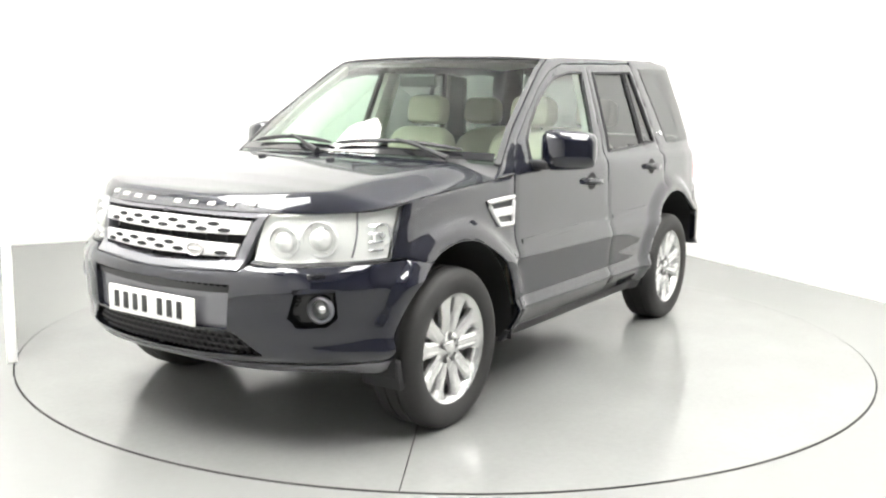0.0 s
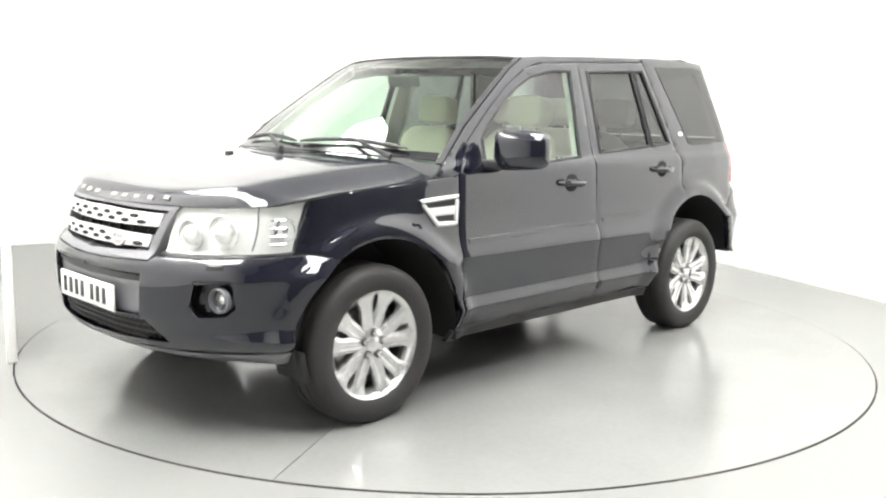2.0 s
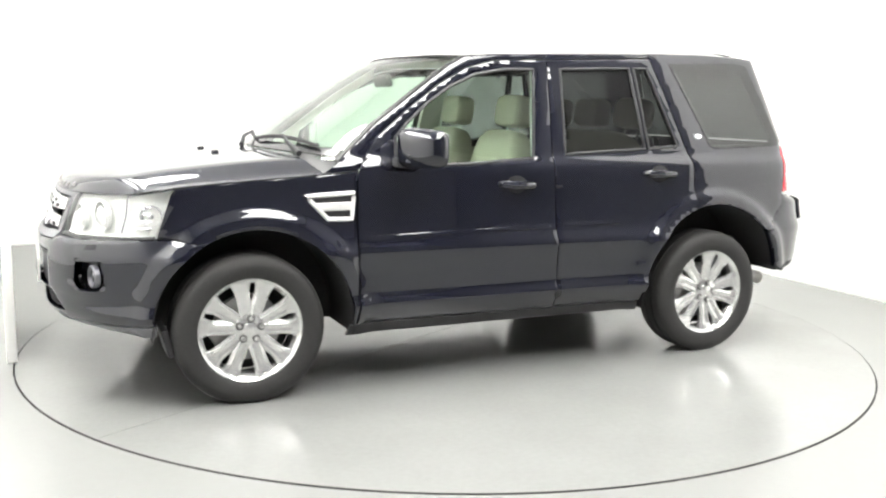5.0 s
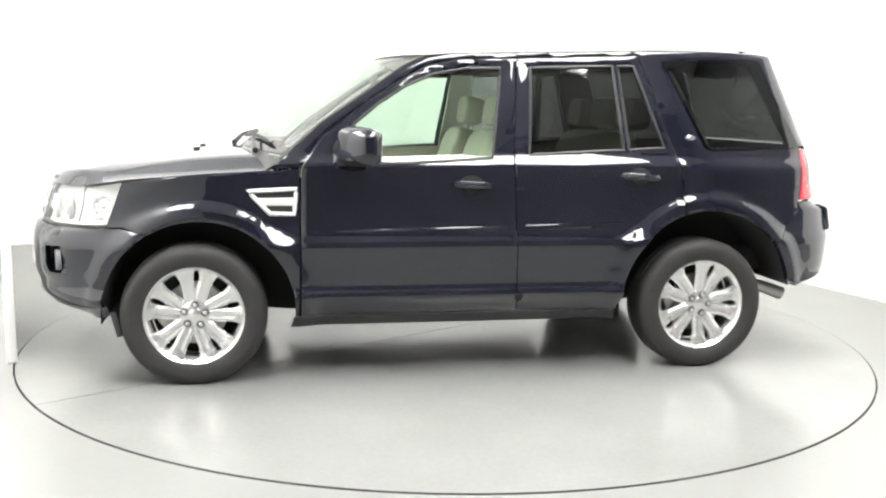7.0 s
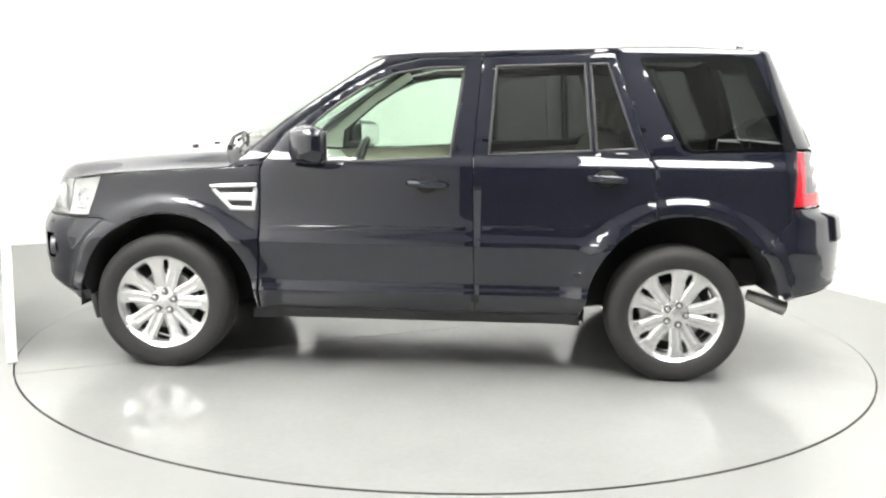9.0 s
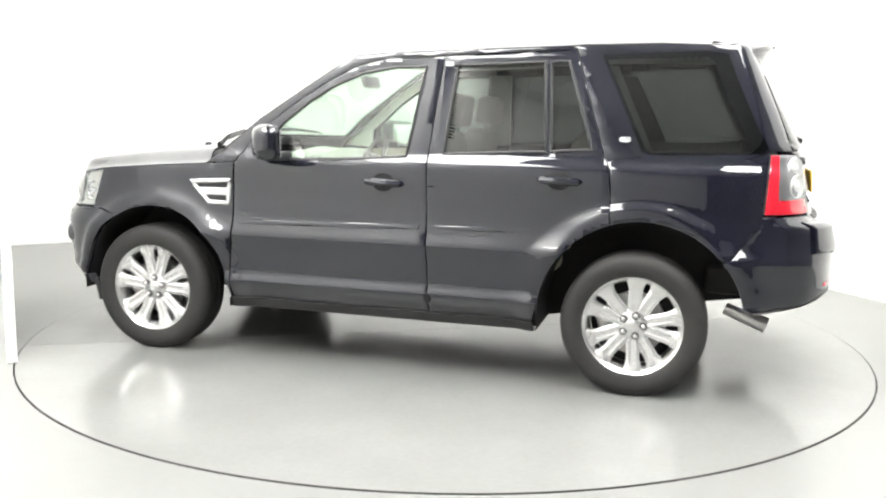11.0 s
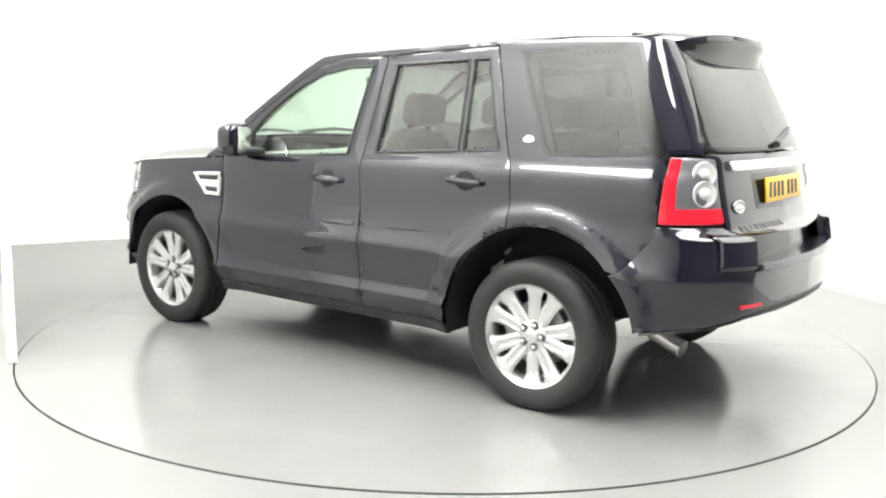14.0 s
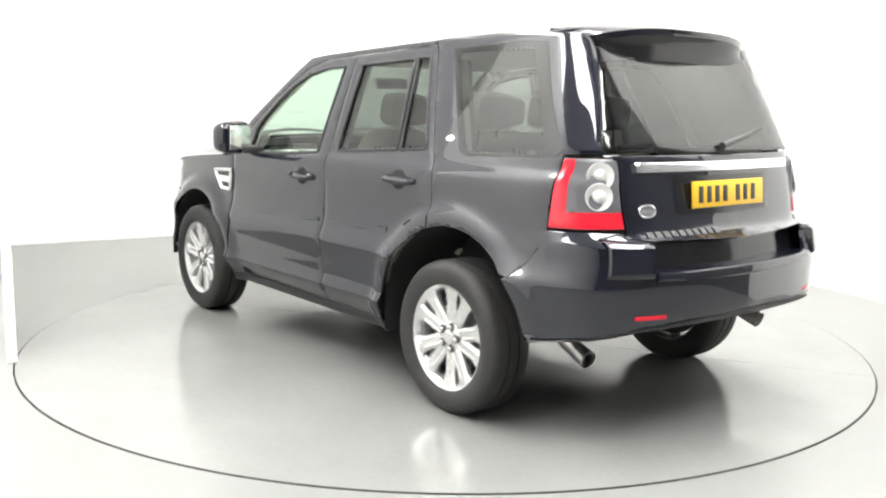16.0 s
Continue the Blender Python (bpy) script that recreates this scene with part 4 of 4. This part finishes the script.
# ---- wheels ----
def make_wheel():
    w = new("wheel")
    w.parent = car
    m = pose(0, 0, 0, -90, 0, 0)          # axle along y, face towards +y
    R, r = 0.355, 0.243
    pro = [(r, -0.10), (r + 0.012, -0.108), (0.30, -0.117), (0.332, -0.108), (0.350, -0.088), (R, -0.06), (R, -0.034), (R - 0.009, -0.032), (R - 0.009, -0.026), (R, -0.024), (R, 0.024), (R - 0.009, 0.026), (R - 0.009, 0.032), (R, 0.034), (R, 0.06), (0.350, 0.088), (0.332, 0.108), (0.30, 0.117), (r + 0.012, 0.108), (r, 0.10)]
    tyre = lathe(pro, 72, m, closed=True)
    part("tyre", tyre, TYRE, w, "worn black rubber tyre")
    rim = lathe([(r, -0.10), (r - 0.012, -0.09), (0.215, -0.02), (0.215, 0.06), (0.226, 0.085), (0.240, 0.094), (0.247, 0.100), (0.248, 0.092), (r, 0.085)], 72, m)
    part("rim", rim, ALLOY, w, "silver alloy rim")
    for k in range(10):
        t = 2 * math.pi * (k // 2) / 5 + (0.262 if k % 2 else -0.262) + 0.3
        b = bmesh.new()
        rows = []
        prof = [(0.045, 0.028, 0.070), (0.085, 0.032, 0.074), (0.12, 0.0335, 0.076), (0.15, 0.0325, 0.078), (0.18, 0.034, 0.081), (0.205, 0.041, 0.085), (0.228, 0.054, 0.089)]
        for rr, hw, zz in prof:
            rows.append([b.verts.new((rr, -hw, zz - 0.030)), b.verts.new((rr, -hw, zz - 0.008)), b.verts.new((rr, -hw * 0.55, zz)),
                         b.verts.new((rr, 0, zz - 0.004)), b.verts.new((rr, hw * 0.55, zz)), b.verts.new((rr, hw, zz - 0.008)), b.verts.new((rr, hw, zz - 0.030))])
        for p, q in zip(rows, rows[1:]):
            for j in range(6):
                b.faces.new((p[j], p[j + 1], q[j + 1], q[j]))
        b.transform(m @ Matrix.Rotation(t, 4, "Z"))
        part("spoke", b, ALLOY, w)
    part("hub_cap", lathe([(0.078, 0.052), (0.078, 0.066), (0.070, 0.072), (0.036, 0.074), (0.034, 0.080), (0.026, 0.083), (0.001, 0.083)], 40, m), ALLOY, w, "silver hub with a small round cap")
    for k in range(5):
        t = 2 * math.pi * k / 5 + 0.3
        part("wheel_nut", lathe([(0.0125, 0.074), (0.0125, 0.086), (0.009, 0.088), (0.001, 0.088)], 6, m @ Matrix.Rotation(t, 4, "Z") @ Matrix.Translation((0.053, 0, 0))), ALLOY, w)
        # dark disc round the nut stands in for the shade of its well
        part("nut_shade_disc", lathe([(0.0185, 0.066), (0.0185, 0.0795), (0.001, 0.0795)], 16, m @ Matrix.Rotation(t, 4, "Z") @ Matrix.Translation((0.053, 0, 0))), DARKTRIM, w)
    part("brake_disc", lathe([(0.05, 0.02), (0.155, 0.02), (0.157, 0.0), (0.155, -0.02), (0.05, -0.02)], 48, m), STEEL, w, "dull steel brake disc")
    part("brake_caliper", box(0.07, 0.07, 0.15, pose(0.135, -0.005, 0.03, 0, 0, 0), 0.015), STEEL, w)
    part("wheel_back", lathe([(0.001, -0.045), (0.214, -0.045)], 40, m), WELL, w)
    return w


wheel = make_wheel()
wheel.matrix_basis = pose(1.332, 0.80, 0.352, 0, 33, 0)
copy_thing(wheel, pose(-1.333, 0.80, 0.352, 0, 19, 0))
copy_thing(wheel, pose(1.332, -0.80, 0.352, 0, 0, 180))
copy_thing(wheel, pose(-1.333, -0.80, 0.352, 0, 30, 180))


# ---- underside ----
b = bmesh.new()
box(3.3, 0.98, 0.14, pose(0.22, 0, 0.37), 0.03, bm=b)
box(1.55, 1.66, 0.12, pose(0.0, 0, 0.36), 0.03, bm=b)
box(0.36, 1.20, 0.14, pose(-1.84, 0, 0.55), 0.03, bm=b)
part("underbody", b, WELL, car, "dark underbody")
for x in (1.332, -1.333):
    part("axle", tube([(x, -0.72, 0.345), (x, 0.72, 0.345)], 0.03, 10), WELL, car)
part("tow_eye", box(0.10, 0.04, 0.03, pose(-2.08, -0.30, 0.485), 0.008), BLACK, car)


# ---- cabin ----
def seat_back(w, h, t, bev):
    bb = bmesh.new()
    bmesh.ops.create_cube(bb, size=1)
    bmesh.ops.subdivide_edges(bb, edges=bb.edges[:], cuts=6, use_grid_fill=True)
    for v in bb.verts:
        d = v.co * 2
        r = (abs(d.x) ** 4 + abs(d.y) ** 6 + abs(d.z) ** 6) ** (1 / 5.5)
        d = d / max(r, 0.3)
        v.co = (d.x * t / 2 * (1 + 0.25 * abs(d.y) ** 2), d.y * w / 2 * (1 - 0.12 * max(d.z, 0) ** 2), d.z * h / 2)
    return bb


def make_seat(x, y, wide=0.52):
    seat = part("seat", seat_back(wide, 0.52, 0.17, 0.05), LEATHER, car, "cream leather car seat")
    seat.data.transform(pose(x, y, 0.62, 0, 90, 0))
    bk = seat_back(wide * 0.95, 0.66, 0.15, 0.05)
    bk.transform(pose(x - 0.28, y, 0.94, 0, -14, 0))
    part("seat_backrest", bk, LEATHER, seat)
    n = 1 if wide < 0.8 else 3
    for k in range(n):
        yy = y + (k - (n - 1) / 2) * 0.44
        hd = seat_back(0.27, 0.18, 0.11, 0.04)
        hd.transform(pose(x - 0.40, yy, 1.37, 0, -8, 0))
        part("headrest", hd, LEATHER, seat)
        st = bmesh.new()
        for d in (-0.06, 0.06):
            tube([(x - 0.385, yy + d, 1.20), (x - 0.40, yy + d, 1.33)], 0.007, 8, bm=st)
        part("headrest_post", st, CHROME, seat)


make_seat(0.10, 0.38)
make_seat(0.10, -0.38)
make_seat(-0.68, 0.0, 1.32)


def dash_at(u, v):
    w = 2 * v - 1
    prof = [(0.93, 1.06), (0.80, 1.095), (0.66, 1.085), (0.60, 1.02), (0.62, 0.80), (0.66, 0.60)]
    s = u * (len(prof) - 1)
    j = min(int(s), len(prof) - 2)
    x = prof[j][0] + (prof[j + 1][0] - prof[j][0]) * (s - j)
    z = prof[j][1] + (prof[j + 1][1] - prof[j][1]) * (s - j)
    return Vector((x + 0.10 * (1 - w * w) * (1 - u), w * 0.76, z + 0.02 * math.exp(-((w + 0.48) / 0.2) ** 2)))


part("dashboard", grid(dash_at, 15, 30), TRIM, car, "grey moulded dashboard")
m = pose(0.50, -0.38, 1.01, 0, 66, 0)
ring = [m @ Vector((0.185 * math.cos(2 * math.pi * k / 40), 0.185 * math.sin(2 * math.pi * k / 40), 0)) for k in range(40)]
wheel_rim = part("steering_wheel", tube(ring, 0.016, 10, closed=True), DARKTRIM, car, "dark leather steering wheel")
b = box(0.13, 0.15, 0.05, m @ pose(0, 0, 0.01), 0.02, 3)
for ang in (0, 90, -90):
    box(0.15, 0.03, 0.02, m @ pose(0, 0, 0, 0, 0, ang) @ pose(0.12, 0, 0), 0.006, bm=b)
part("steering_boss", b, DARKTRIM, wheel_rim)
part("centre_console", box(0.9, 0.24, 0.30, pose(0.28, 0, 0.55), 0.04, 3), TRIM, car)
part("rear_view_mirror", box(0.03, 0.24, 0.07, pose(0.36, 0.0, 1.53, 0, 15, 0), 0.012, 3), DARKTRIM, car)
part("cabin_floor", box(1.66, 1.5, 0.05, pose(-0.02, 0, 0.46), 0.01), DARKTRIM, car)
part("load_floor", box(0.85, 0.96, 0.06, pose(-1.50, 0, 0.74), 0.02), DARKTRIM, car)
part("parcel_cover", box(0.75, 1.25, 0.015, pose(-1.50, 0, 1.10), 0.004), DARKTRIM, car)
for s in (1, -1):
    place = lambda u, v, d: shell(u, v, d, s)
    for x0, x1, dr in ((0.78, -0.25, "front"), (-0.33, -1.10, "rear")):
        card = [(x0, 0.45), (x0, 1.085), (x1, 1.13 if dr == "front" else 1.17), (x1, 0.60 if dr == "front" else 0.90), ((x0 + x1) / 2, 0.45)]
        part("door_card", sheet(on_side(card), place, 0.08, 0.05, gap=0, rim=0.03, lip=0.004, sink=0.06), LEATHER, car, "cream and grey door trim")
    part("centre_pillar_trim", sheet(on_side([(-0.235, 1.60), (-0.375, 1.60), (-0.345, 1.14), (-0.175, 1.12)]), place, 0.06, 0.05, gap=0, rim=0.04, sink=0.028), LINING, car)
    part("rear_pillar_trim", sheet(on_side([(-0.97, 1.62), (-1.19, 1.60), (-1.38, 1.20), (-1.13, 1.18)]), place, 0.06, 0.05, gap=0, rim=0.03, sink=0.028), TRIM, car)
    part("load_trim", sheet(on_side([(-1.16, 1.19), (-1.85, 1.20), (-1.85, 0.95), (-1.2, 0.95)]), place, 0.08, 0.05, gap=0, rim=0.03, sink=0.06), TRIM, car)
    part("screen_pillar_trim", sheet(on_side([(0.86, 1.11), (0.44, 1.45), (0.18, 1.62), (0.16, 1.57), (0.40, 1.42), (0.64, 1.22), (0.66, 1.10)]), place, 0.05, 0.05, gap=0, rim=0.03, sink=0.026), LINING, car)


# ---- what moves ----
TURN = [(0, 236.76), (0.5, 235.07), (1, 232.38), (1.5, 229.18), (2, 225.55), (2.5, 222.22), (3, 218.65), (3.5, 215.10), (4, 211.63), (6.5, 194.34), (7, 190.86), (7.5, 187.63), (8, 184.26), (8.5, 180.99), (9, 177.76), (11.5, 160.72), (12, 157.20), (12.5, 153.76), (13, 150.30), (13.5, 146.91), (14, 143.35), (14.5, 139.95), (15, 136.37), (15.5, 132.90), (16, 129.24)]


def motions():
    offset = pose(0.1127, 0.0990, 0)
    walk(car, [(t, pose(0, 0, 0, 0, 0, a) @ offset) for t, a in TURN])
    walk(turntable, [(t, pose(0, 0, 0, 0, 0, a)) for t, a in TURN])


motions()
